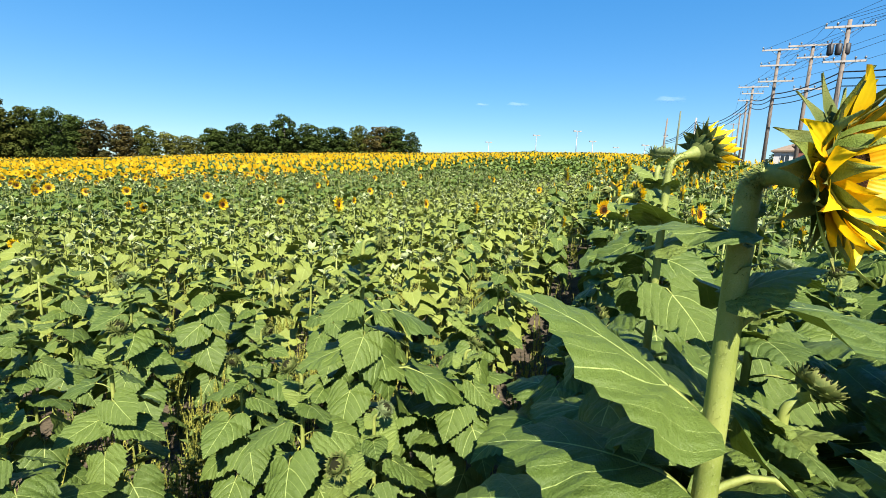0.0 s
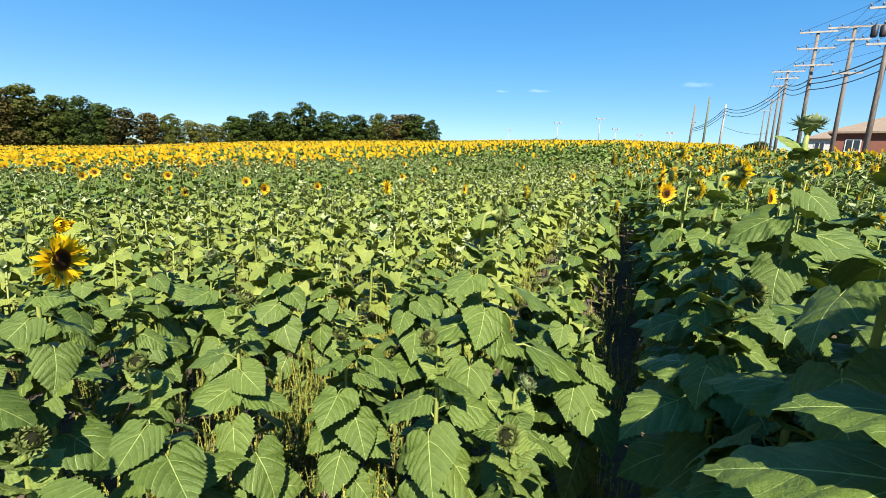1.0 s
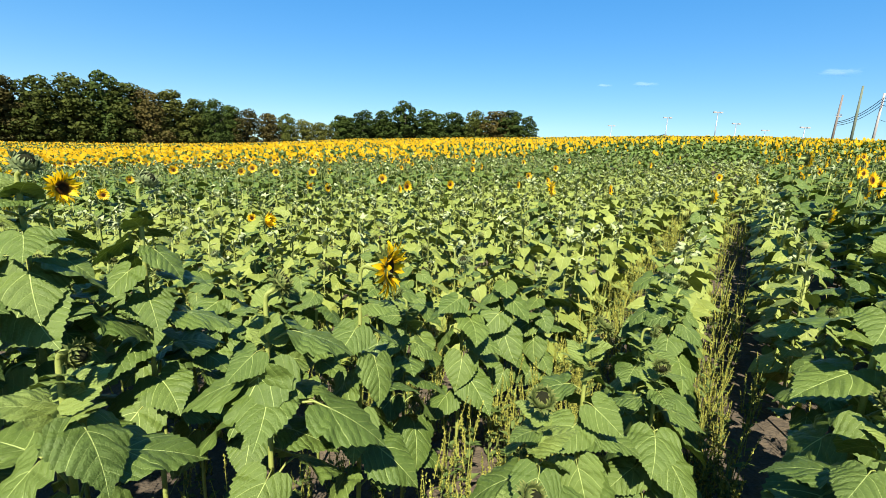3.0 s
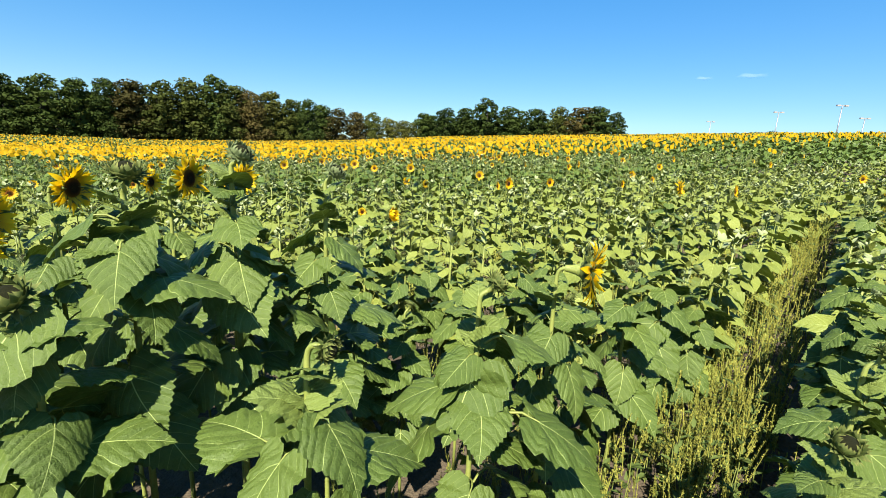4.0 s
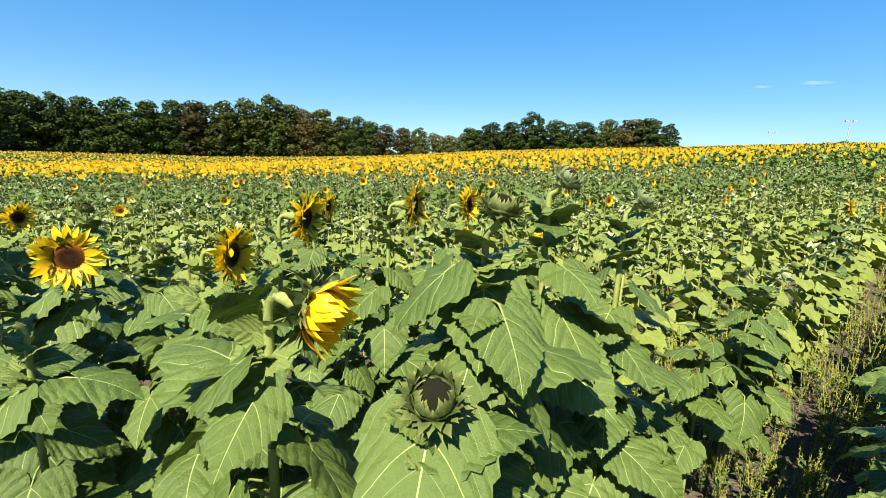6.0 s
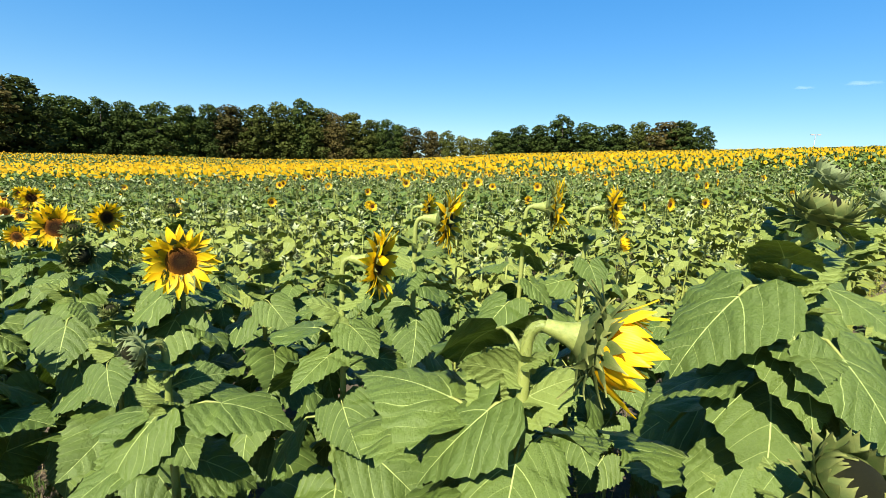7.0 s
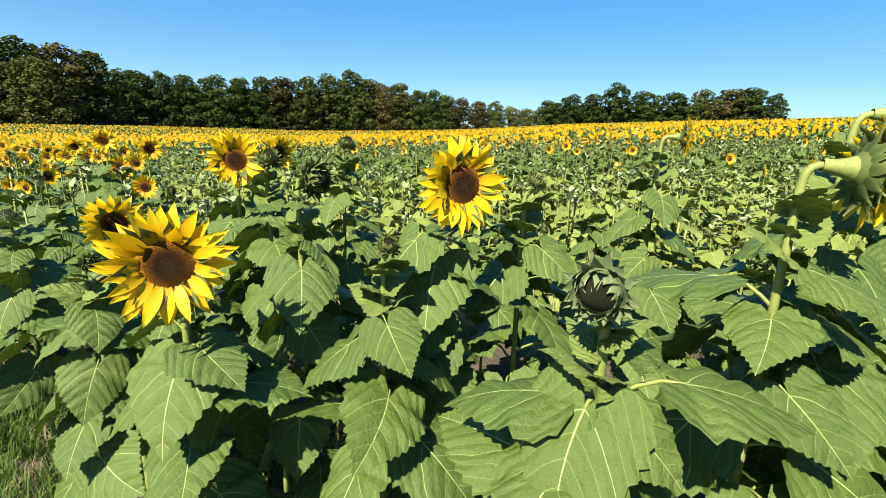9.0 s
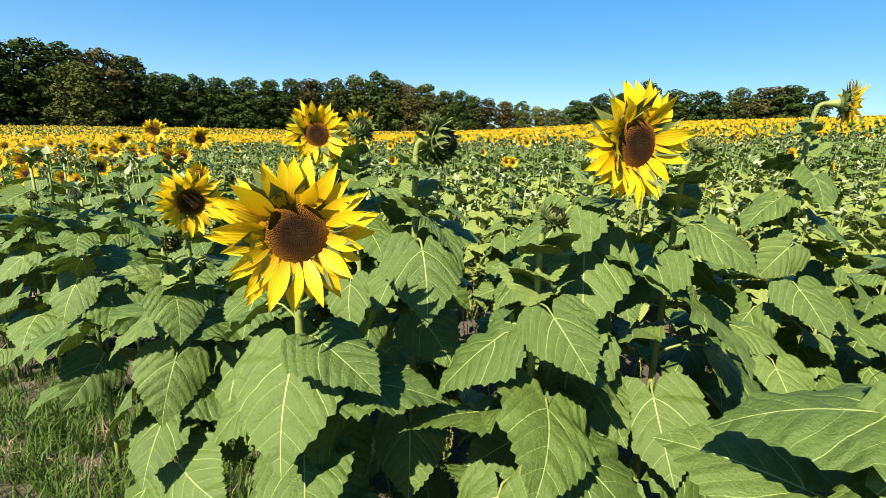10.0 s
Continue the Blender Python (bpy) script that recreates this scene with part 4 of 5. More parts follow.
# ---- the plants along the walk ----
HEROES = (
    # x, y, z, kind, head radius, bearing, tilt, leaves, leaf size, stem radius
    (-1.36, 1.605, 1.50, "flower", 0.09, 108, 0, 13, 0.18, 0.009),
    (-2.779, 1.234, 1.561, "half", 0.085, 95, -12, 15, 0.21, 0.012),
    (-3.24, 1.70, 1.528, "flower", 0.088, 86, -5, 15, 0.20, 0.010),
    (-3.112, 1.883, 1.618, "flower", 0.088, 90, -3, 15, 0.19, 0.010),
    (-2.828, 2.11, 1.652, "flower", 0.088, 94, 0, 15, 0.19, 0.010),
    (-2.66, 2.19, 1.655, "flower", 0.07, 110, 5, 13, 0.18, 0.010),
    (-2.528, 1.382, 1.742, "bud", 0.050, 120, 40, 15, 0.20, 0.010),
    (-2.39, 1.652, 1.785, "pale", 0.047, 110, 15, 15, 0.20, 0.011),
    (-2.176, 1.856, 1.732, "pale", 0.044, 100, 15, 14, 0.19, 0.010),
    (-2.592, 1.123, 1.512, "bud", 0.052, 170, 20, 14, 0.21, 0.011),
    (-1.648, 1.416, 1.515, "bud", 0.040, 80, 5, 13, 0.18, 0.009),
    (-0.822, 1.339, 1.435, "bud", 0.034, 110, 20, 13, 0.17, 0.008),
    (-0.356, 1.023, 1.40, "bud", 0.034, 250, 20, 13, 0.18, 0.008),
    (-1.052, 1.124, 1.35, "bud", 0.034, 200, 20, 13, 0.18, 0.008),
    (-3.92, 1.79, 1.455, "flower", 0.108, 136, 3, 14, 0.20, 0.010),
    (-4.88, 2.15, 1.445, "flower", 0.100, 138, 5, 14, 0.19, 0.010),
    (-4.363, 1.407, 1.313, "flower", 0.112, 139, 0, 13, 0.21, 0.011),
    (-5.093, 1.85, 1.241, "flower", 0.095, 118, 0, 13, 0.19, 0.010),
    (-3.648, 1.356, 1.392, "pale", 0.046, 195, -5, 14, 0.19, 0.011),
    (-2.36, 3.906, 1.279, "half", 0.08, 110, 10, 12, 0.17, 0.008),
    (-4.858, 2.386, 1.462, "flower", 0.075, 100, 0, 13, 0.19, 0.010),
    (-4.655, 2.535, 1.514, "bud", 0.045, 130, 20, 13, 0.19, 0.010),
    (-4.30, 1.80, 1.44, "bud", 0.055, 100, -5, 13, 0.19, 0.010),
    (-4.66, 2.057, 1.474, "bud", 0.045, 130, 20, 13, 0.19, 0.010),
    (-3.37, 2.61, 1.577, "flower", 0.065, 90, 0, 13, 0.19, 0.010),
    (-9.27, 5.02, 1.19, "flower", 0.10, 130, 0, 13, 0.19, 0.010),
    (-7.08, 3.615, 1.35, "flower", 0.095, 120, 0, 13, 0.19, 0.010),
    (-9.24, 4.45, 1.26, "flower", 0.10, 125, 0, 13, 0.19, 0.010),
    (-7.56, 3.59, 1.40, "flower", 0.10, 130, 5, 13, 0.19, 0.010),
    (2.47, 3.94, 1.45, "flower", 0.07, 120, 0, 13, 0.19, 0.010),
    (1.20, 1.50, 1.84, "flower", 0.075, 105, 0, 14, 0.20, 0.011),
    (1.876, 2.37, 1.726, "flower", 0.075, 100, 0, 14, 0.20, 0.010),
    (3.296, 4.02, 2.033, "flower", 0.085, 100, 0, 14, 0.20, 0.010),
    (3.262, 5.11, 1.955, "flower", 0.10, 110, 0, 14, 0.20, 0.010),
    (0.237, 4.912, 1.536, "flower", 0.085, 125, 10, 12, 0.18, 0.009),
    (1.628, 4.362, 1.547, "flower", 0.07, 90, 0, 12, 0.18, 0.009),
    (-3.3, 10.6, 1.04, "flower", 0.10, 140, 5, 12, 0.18, 0.009),
    (-2.72, 9.345, 1.103, "flower", 0.095, 120, 5, 12, 0.18, 0.009),
    (-5.477, 7.052, 1.10, "flower", 0.075, 150, 5, 12, 0.18, 0.009),
    (-5.33, 6.817, 1.11, "flower", 0.075, 140, 5, 12, 0.18, 0.009),
    (-3.136, 5.954, 0.98, "flower", 0.06, 150, 5, 12, 0.18, 0.009),
    (0.72, 0.92, 2.005, "pale", 0.046, 60, 50, 15, 0.20, 0.011),
    (0.321, 0.398, 1.972, "half", 0.055, 95, 15, 15, 0.20, 0.009),
    (0.085, 0.035, 1.931, "ragged", 0.08, 172, 4, 9, 0.18, 0.0165),
    (-0.05, 1.26, 1.69, "bud", 0.045, 95, -5, 14, 0.18, 0.010),
    (0.42, 0.24, 1.62, "bud", 0.045, 120, 20, 14, 0.23, 0.012),
    (0.62, 0.46, 1.72, "bud", 0.045, 100, 20, 14, 0.23, 0.012),
    (0.40, 0.75, 1.58, "bud", 0.045, 140, 20, 14, 0.22, 0.011),
    (0.95, 0.66, 1.70, "pale", 0.045, 110, 20, 14, 0.22, 0.012),
    (0.85, 1.22, 1.66, "bud", 0.045, 110, 20, 14, 0.21, 0.011),
    (0.25, 1.15, 1.36, "bud", 0.035, 110, 20, 13, 0.18, 0.009),
    # the 0.33-leaf plants are added out of view, oversized to shade the eastern rows
    (0.36, -0.34, 1.90, "bud", 0.045, 110, 20, 22, 0.33, 0.012),
    (0.66, -0.14, 1.96, "bud", 0.045, 110, 20, 22, 0.33, 0.012),
    (0.92, 0.14, 1.92, "bud", 0.045, 110, 20, 20, 0.33, 0.012),
    (1.25, 0.36, 1.90, "bud", 0.045, 110, 20, 15, 0.23, 0.012),
    (0.70, 0.20, 1.60, "bud", 0.045, 110, 20, 15, 0.24, 0.012),
    (0.28, 0.50, 1.50, "bud", 0.045, 110, 20, 15, 0.22, 0.011),
    (0.30, -0.05, 1.70, "bud", 0.045, 110, 20, 20, 0.33, 0.012),
    (0.98, -0.30, 2.00, "bud", 0.045, 110, 20, 20, 0.33, 0.012),
)
# leaves that are set one by one: height, bearing, length, droop, share of stalk
FIRST_LEAVES = ((1.655, 312, 0.2, 50, 0.32), (1.56, 318, 0.19, 20, 0.4), (1.58, 118, 0.2, 8, 0.5), (1.76, 95, 0.19, 12, 0.4), (1.86, 310, 0.1, 22, 0.2), (1.47, 318, 0.22, 5, 0.6))
BROAD_LEAVES = ((1.07, 161, 0.19, 17, 0.22), (0.99, 77, 0.183, -72, 0.63), (1.04, 21, 0.152, -19, 0.88),)
SIDE_LEAVES = ((1.2, 265, 0.159, -30, 0.71), (1.24, 173, 0.19, 21, 0.27), (1.04, 176, 0.174, 11, 0.52), (0.97, 269, 0.161, -45, 0.76), (1.3, 210, 0.162, 25, 0.55),)
SHAGGY_LEAVES = ((1.22, 203, 0.160, -10, 0.26), (1.19, 273, 0.156, 8, 0.49), (1.21, 78, 0.171, 11, 0.74),)
NODDING_LEAVES = ((1.21, 144, 0.166, 23, 0.6), (0.96, 65, 0.157, -48, 0.71),)
EDGE_LEAVES = ((1.26, 287, 0.119, -75, 0.63), (1.3, 283, 0.178, 8, 0.6))
STOUT_LEAVES = ((1.39, 287, 0.173, 23, 0.7), (1.33, 291, 0.169, 7, 0.97), (1.53, 321, 0.161, -14, 0.52), (1.37, 261, 0.144, -32, 0.39), (1.2, 242, 0.162, -8, 0.67), (1.46, 239, 0.137, 34, 0.4),)
DARK_LEAVES = ((1.6, 239, 0.148, 34, 0.61), (1.58, 172, 0.157, 26, 0.15), (1.54, 152, 0.134, 13, 0.8), (1.49, 190, 0.162, 36, 0.15), (1.44, 90, 0.179, 9, 0.53),)
SILKY_LEAVES = ((1.46, 145, 0.163, 8, 0.55), (1.15, 169, 0.158, -16, 0.55), (0.91, 93, 0.183, 1, 0.69), (1.25, 61, 0.181, -17, 1.06),)
LOW_LEAVES = ((1.35, 163, 0.11, -32, 0.43), (1.43, 181, 0.186, 36, 0.18), (1.41, 80, 0.142, 30, 0.15),)
SLIM_LEAVES = ((1.29, 191, 0.157, -75, 0.5), (1.13, 98, 0.189, -9, 0.99), (1.22, 263, 0.167, -4, 0.54), (1.34, 75, 0.167, -4, 0.6), (1.28, 198, 0.177, 9, 0.15), (1.13, 73, 0.178, -39, 0.93), (1.32, 20, 0.16, -21, 0.67),)
LANE_LEAVES = ((1.33, 144, 0.165, -45, 0.65), (1.19, 114, 0.207, -6, 1.16), (1.41, 102, 0.17, -10, 0.94),)
SET_LEAVES = {43: FIRST_LEAVES, 16: BROAD_LEAVES, 14: SIDE_LEAVES, 18: SHAGGY_LEAVES, 22: NODDING_LEAVES, 2: EDGE_LEAVES, 1: STOUT_LEAVES, 6: DARK_LEAVES, 7: SILKY_LEAVES, 9: LOW_LEAVES, 10: SLIM_LEAVES, 44: LANE_LEAVES}
WORDS = {"flower": "tall green sunflower plant with an open yellow flower", "half": "stout green sunflower plant with a half-open yellow flower",
         "ragged": "stout green sunflower plant with a newly opened yellow flower", "bud": "green sunflower plant with a dark closed bud", "pale": "green sunflower plant with a pale silky bud"}
FEET = []
SHAPE = {43: {"hook": 0.3, "lean": (-0.015, -0.036), "tips": 1, "shaggy": 2600}, 1: {"shaggy": 900}, 18: {"shaggy": 700}, 9: {"shaggy": 700}, 42: {"shaggy": 700}}


def labelled(plant, kind):
    FEET.append(plant.matrix_basis.translation.to_2d())
    return tagged(plant, WORDS[kind], "sunflower", "sunflowers along the field edge")


for i, (x, y, z, kind, size, az, up, n, leaf, st) in enumerate(HEROES):
    full = 1.45 < z < 1.8 and kind != "flower"
    labelled(sunflower(x, y, z, kind, size, az, up, n + 2 * full, leaf * (0.94 if full else 0.88), st, seed=300 + i, placed=SET_LEAVES.get(i, ()),
                       rise=0.74 if full else 0.82, **{"tips": 8 if full else 6, **SHAPE.get(i, {})}), kind)

# the rest of the plants near the walk, grown from a few patterns
rng = random.Random(77)
near = SPOTS[0][path_distance(SPOTS[0][:, 0], SPOTS[0][:, 1]) <= NEAR]
near_tall = zones(near)[0]
patterns = {0: [], 1: []}
for (x, y), tall in zip(near, near_tall):
    if path_distance(x, y) < 0.55 or (x > -0.9 and path_distance(x, y) < 0.75) or min((Vector((x, y)) - f).length for f in FEET) < 0.19 or len(FEET) > 300:
        continue
    g = float(ground(x, y))
    made = patterns[tall]
    if len(made) < (9 if tall else 12):
        kind = rng.choice(("bud", "bud", "pale"))
        h = g + (rng.uniform(1.12, 1.28) if tall else rng.uniform(0.98, 1.12))
        p = sunflower(x, y, h, kind, 0.085 if kind in ("flower", "half") else 0.030, rng.uniform(80, 150), rng.uniform(-10, 25), 12, 0.185 if tall else 0.155, 0.009 if tall else 0.0075, seed=rng.randrange(10 ** 6))
        made.append((p, kind))
        labelled(p, kind)
    else:
        p, kind = rng.choice(made)
        turn = rng.uniform(-0.6, 0.6) if kind in ("flower", "half") else rng.uniform(0, 6.28)
        q = copy_thing(p, Matrix.Translation((x, y, g)) @ Matrix.Rotation(turn, 4, "Z") @ Matrix.Scale(rng.uniform(0.86, 1.12), 4))
        FEET.append(Vector((x, y)))


# ---- weeds, grass and straw ----
def spike(geo, rng, base, direction, length, radius, seeds, slot):
    """A lumpy seed spike: a thin core set about with small seed clusters."""
    d, base = Vector(direction).normalized(), Vector(base)
    tip = base + d * length
    tube(geo, [base, tip], [radius * 0.35, radius * 0.15], 3, slot, cap=False)
    for i in range(seeds):
        t = (i + rng.random()) / seeds
        r = radius * (1.1 - 0.7 * t)
        a = Vector((rng.gauss(0, 1), rng.gauss(0, 1), rng.gauss(0, 1))).normalized()
        out = (a - d * a.dot(d)).normalized()
        side = out.cross(d)
        p = base.lerp(tip, t)
        h = radius * rng.uniform(0.6, 1.1)
        geo.add([p, p + out * r + side * h * 0.6 + d * h * 0.4, p + out * r * 1.3 + d * h * 1.3, p + out * r - side * h * 0.6 + d * h * 0.4], [(0, 1, 2, 3)], slot)


def weed(seed, lod):
    """A seeding pigweed: slot 0 its spikes, slot 1 its leaves, slot 2 its stems."""
    rng = random.Random(seed)
    geo = Geo()
    h = rng.uniform(0.42, 0.72)
    tube(geo, [(0, 0, -0.02), (0.01, 0.01, h * 0.5), (0.02, 0, h * 0.8)], [0.004, 0.003, 0.002], 3, 2, cap=False)
    for i in range(9 if lod == 0 else 6):
        a = rng.uniform(0, 6.28)
        side = Vector((math.cos(a), math.sin(a), 0))
        f = rng.uniform(0.3, 0.9) if i else 1.0
        long = rng.uniform(0.1, 0.2) * (1.3 if i == 0 else 1)
        spike(geo, rng, side * rng.uniform(0.01, 0.045) + Vector((0, 0, h * f * 0.8)), side * rng.uniform(0.03, 0.3) + Vector((0, 0, 1)), long, 0.0095 if lod == 0 else 0.013, 17 if lod == 0 else 7, 0)
    for i in range(11 if lod == 0 else 6):
        a, f = rng.uniform(0, 6.28), rng.uniform(0.05, 0.75)
        b = blade(rng.uniform(0.05, 0.1), rng.uniform(0.022, 0.04), -0.9, 2, 0.5)
        geo.join(b, Matrix.Translation((0, 0, f * h)) @ Matrix.Rotation(a, 4, "Z"), {0: 1})
    return geo


def scatter(kinds, places, gen, low, high):
    out = Geo()
    for v, t in enumerate(kinds):
        sub = places[v::len(kinds)]
        a, size = gen.uniform(0, 6.28, len(sub)), gen.uniform(low, high, len(sub))
        rot = np.zeros((len(sub), 3, 3))
        rot[:, 0, 0], rot[:, 0, 1], rot[:, 1, 0], rot[:, 1, 1], rot[:, 2, 2] = np.cos(a), -np.sin(a), np.sin(a), np.cos(a), 1
        out.join(t.spread(rot * size[:, None, None], np.column_stack((sub, ground(sub[:, 0], sub[:, 1])))))
    return out


gen = np.random.default_rng(12)
x0 = gen.choice((-1.46, -2.36, -0.5, -3.2), 650, p=(0.24, 0.60, 0.08, 0.08))
y = 1.2 + 8.0 * gen.random(650) ** 1.5
lane = np.column_stack((x0 + 0.76 * y + gen.normal(0, 0.16, 650), y))
lane = lane[(lane[:, 1] > edge_y(lane[:, 0]) + 0.45) & (path_distance(lane[:, 0], lane[:, 1]) > 0.8)]
loose = np.column_stack((gen.uniform(-6, 1.0, 600), gen.uniform(0.4, 8.0, 600)))
patch = np.column_stack((gen.normal(-1.2, 0.9, 350), gen.normal(3.8, 1.0, 350)))
loose = np.concatenate((loose, patch))
loose = loose[(loose[:, 1] > edge_y(loose[:, 0]) + 0.3) & (path_distance(loose[:, 0], loose[:, 1]) > 0.6) & (loose[:, 0] < gap_x(loose[:, 1]))]
weeds = Geo()
for spots, low, high in ((lane, 0.5, 0.86), (loose, 0.45, 0.85)):
    close = path_distance(spots[:, 0], spots[:, 1]) < 3.2
    weeds.join(scatter([weed(i, 0) for i in range(6)], spots[close], gen, low, high))
    weeds.join(scatter([weed(i, 1) for i in range(6)], spots[~close], gen, low, high * 1.1))
tagged(piece("pigweed", weeds.mesh("pigweed", WEED, WEED_LEAF, STEM)), "yellow-green seeding pigweed between the sunflower rows", "weeds", kind="stuff")


def tuft(seed, dry):
    rng = random.Random(seed)
    geo = Geo()
    for _ in range(14):
        a, lean, h, w = rng.uniform(0, 6.28), rng.uniform(0.1, 0.9 if not dry else 1.4), rng.uniform(0.06, 0.19), rng.uniform(0.002, 0.0045)
        o = Vector((rng.uniform(-0.05, 0.05), rng.uniform(-0.05, 0.05), 0))
        d, s = Vector((math.cos(a), math.sin(a), 0)), Vector((-math.sin(a), math.cos(a), 0))
        p1 = o + d * h * 0.35 * lean + Vector((0, 0, h * 0.6))
        p2 = o + d * h * 0.95 * lean + Vector((0, 0, h * (1 - 0.35 * lean)))
        geo.add([o - s * w, o + s * w, p1 - s * w * 0.8, p1 + s * w * 0.8, p2], [(0, 1, 3, 2), (2, 3, 4)])
    return geo


def verge(n, gen, margin):
    x = gen.uniform(-9.5, 2.5, n)
    return np.column_stack((x, edge_y(x) + margin - 2.6 * gen.random(n) ** 1.5))


grass = scatter([tuft(i, False) for i in range(8)], np.concatenate((verge(3000, gen, 0.5), np.column_stack((gen.uniform(-8, -4.6, 1100), gen.uniform(0.9, 2.3, 1100))))), gen, 0.4, 1.0)
tagged(piece("grass", grass.mesh("grass", GRASS)), "short green grass along the field edge", "grass", kind="stuff")
dry = scatter([tuft(i + 50, True) for i in range(8)], np.concatenate((verge(800, gen, 0.8), np.column_stack((gen.uniform(-8, -4.6, 160), gen.uniform(0.9, 2.3, 160))), loose[:400])), gen, 0.35, 0.8)
tagged(piece("dry_grass", dry.mesh("dry_grass", STRAW)), "dry straw and dead grass on the soil", "grass", kind="stuff")


# ---- pole line, masts and houses beyond the field ----
def place(az, r):
    x, y = -0.9 + r * math.sin(radians(az)), 0.1 + r * math.cos(radians(az))
    return Vector((x, y, float(ground(x, y))))


ARM_DIR = Vector((0.77, -0.64, 0))


def insulator(geo, p):
    tube(geo, [p, p + Vector((0, 0, 0.1)), p + Vector((0, 0, 0.12)), p + Vector((0, 0, 0.26))], [0.03, 0.03, 0.09, 0.05], 6)


def utility_pole(az, r, el, arms, mat, lean=(0.0, 0.0), label="weathered brown wooden utility pole with crossarms"):
    """arms: metres below the top and half length of each crossarm. Returns its foot and its top."""
    foot = place(az, r)
    h = 1.86 + r * math.tan(radians(el)) - foot.z
    top = Vector((lean[0], lean[1], h))
    ob = new("utility_pole")
    ob.matrix_basis = Matrix.Translation(foot)
    geo = Geo()
    tube(geo, [(0, 0, -0.5), tuple(top * 0.5), tuple(top)], [0.19, 0.165, 0.13], 10)
    piece("pole", geo.mesh("pole", mat), ob)
    for down, half in arms:
        c = top + Vector((0, 0, -down))
        arm, side = Geo(), ARM_DIR.cross(Vector((0, 0, 1)))
        m = Matrix.Translation(c + side * 0.18) @ Matrix.Rotation(math.atan2(ARM_DIR.y, ARM_DIR.x), 4, "Z")
        box(arm, (-half, -0.05, -0.07), (half, 0.05, 0.07), 0, m)
        bar = piece("crossarm", arm.mesh("crossarm", ARM_WOOD, smooth=False), ob)
        for f in (-0.95, -0.5, 0.5, 0.95):
            g = Geo()
            insulator(g, c + side * 0.18 + ARM_DIR * half * f + Vector((0, 0, 0.07)))
            piece("insulator", g.mesh("insulator", CERAMIC), bar)
        brace = Geo()
        for q in (-1, 1):
            tube(brace, [c + side * 0.18 + ARM_DIR * half * 0.5 * q, top + Vector((0, 0, -down - 0.55))], [0.02, 0.02], 4)
        piece("brace", brace.mesh("brace", METAL), ob)
    tagged(ob, label, "utility pole", "poles along the road")
    return foot, foot + top, ob


LINE = [
    utility_pole(59.2, 46, 14.66, ((0.5, 1.5), (2.9, 1.3)), POLE_WOOD, (0.1, 0)),
    utility_pole(56.8, 56, 13.0, ((0.15, 2.0), (1.2, 1.2), (4.0, 1.1)), POLE_WOOD),
    utility_pole(54.2, 58, 12.9, ((0.15, 1.5), (1.6, 1.5), (3.1, 1.5)), POLE_WOOD),
    utility_pole(52.35, 74, 9.7, ((0.2, 1.7), (1.0, 1.2)), POLE_WOOD),
    utility_pole(51.9, 95, 8.4, ((0.2, 1.4),), POLE_WOOD),
    utility_pole(51.4, 122, 7.1, ((0.2, 1.4),), POLE_WOOD),
    utility_pole(50.9, 150, 6.1, ((0.2, 1.4),), POLE_WOOD),
]
BARE = [
    utility_pole(47.45, 92, 6.77, (), ARM_WOOD, (0.25, 0), "bare pale grey wooden utility pole"),
    utility_pole(45.95, 86, 7.47, (), GREEN_POLE, (0.1, 0), "bare green treated utility pole"),
    utility_pole(44.6, 95, 6.76, ((3.2, 0.35),), POLE_WOOD, (0.35, 0), "short dark wooden pole with a lamp bracket"),
]

# transformers on the pole nearest the camera
bank = new("transformer")
bank.matrix_basis = Matrix.Translation(LINE[0][1] + Vector((0, 0, -2.4)) - ARM_DIR * 0.9)
for k in range(3):
    g = Geo()
    c = ARM_DIR * (0.5 * k)
    tube(g, [c, c + Vector((0, 0, 0.1)), c + Vector((0, 0, 0.75)), c + Vector((0, 0, 0.8))], [0.16, 0.21, 0.21, 0.12], 12)
    tube(g, [c + Vector((0, 0, 0.8)), c + Vector((0.1, 0, 1.05))], [0.04, 0.03], 6)
    piece("tank", g.mesh("tank", CABLE), bank)
tagged(bank, "three dark transformer cans hung on the wooden pole", "transformer")


def cable(a, b, sag, radius, label):
    pts = [a.lerp(b, i / 16) - Vector((0, 0, sag * 4 * (i / 16) * (1 - i / 16))) for i in range(17)]
    g = Geo()
    tube(g, [p - a for p in pts], [radius] * 17, 5)
    ob = piece("power_cable", g.mesh("power_cable", CABLE), None, Matrix.Translation(a))
    return tagged(ob, label, "cable", "cables of the pole line")


HIGH = [p[1] for p in LINE]
beyond = Vector((36.0, 2.0, 15.5))
runs = [beyond, HIGH[0], HIGH[1], HIGH[3], HIGH[4], HIGH[5], HIGH[6]]
for k, side in enumerate((-1.3, -0.5, 0.6, 1.3)):
    for a, b in zip(runs, runs[1:]):
        cable(a + ARM_DIR * side + Vector((0, 0, -0.05)), b + ARM_DIR * side * 0.9 + Vector((0, 0, -0.05)), 0.5, 0.014, "thin black overhead power line")
for drop in (0.2, 1.6, 3.1):
    for side in (-1.4, 1.4):
        cable(HIGH[2] + ARM_DIR * side + Vector((0, 0, 0.15 - drop)), beyond + ARM_DIR * side + Vector((-1, 6, 0.4 - drop)), 0.4, 0.014, "thin black overhead power line")
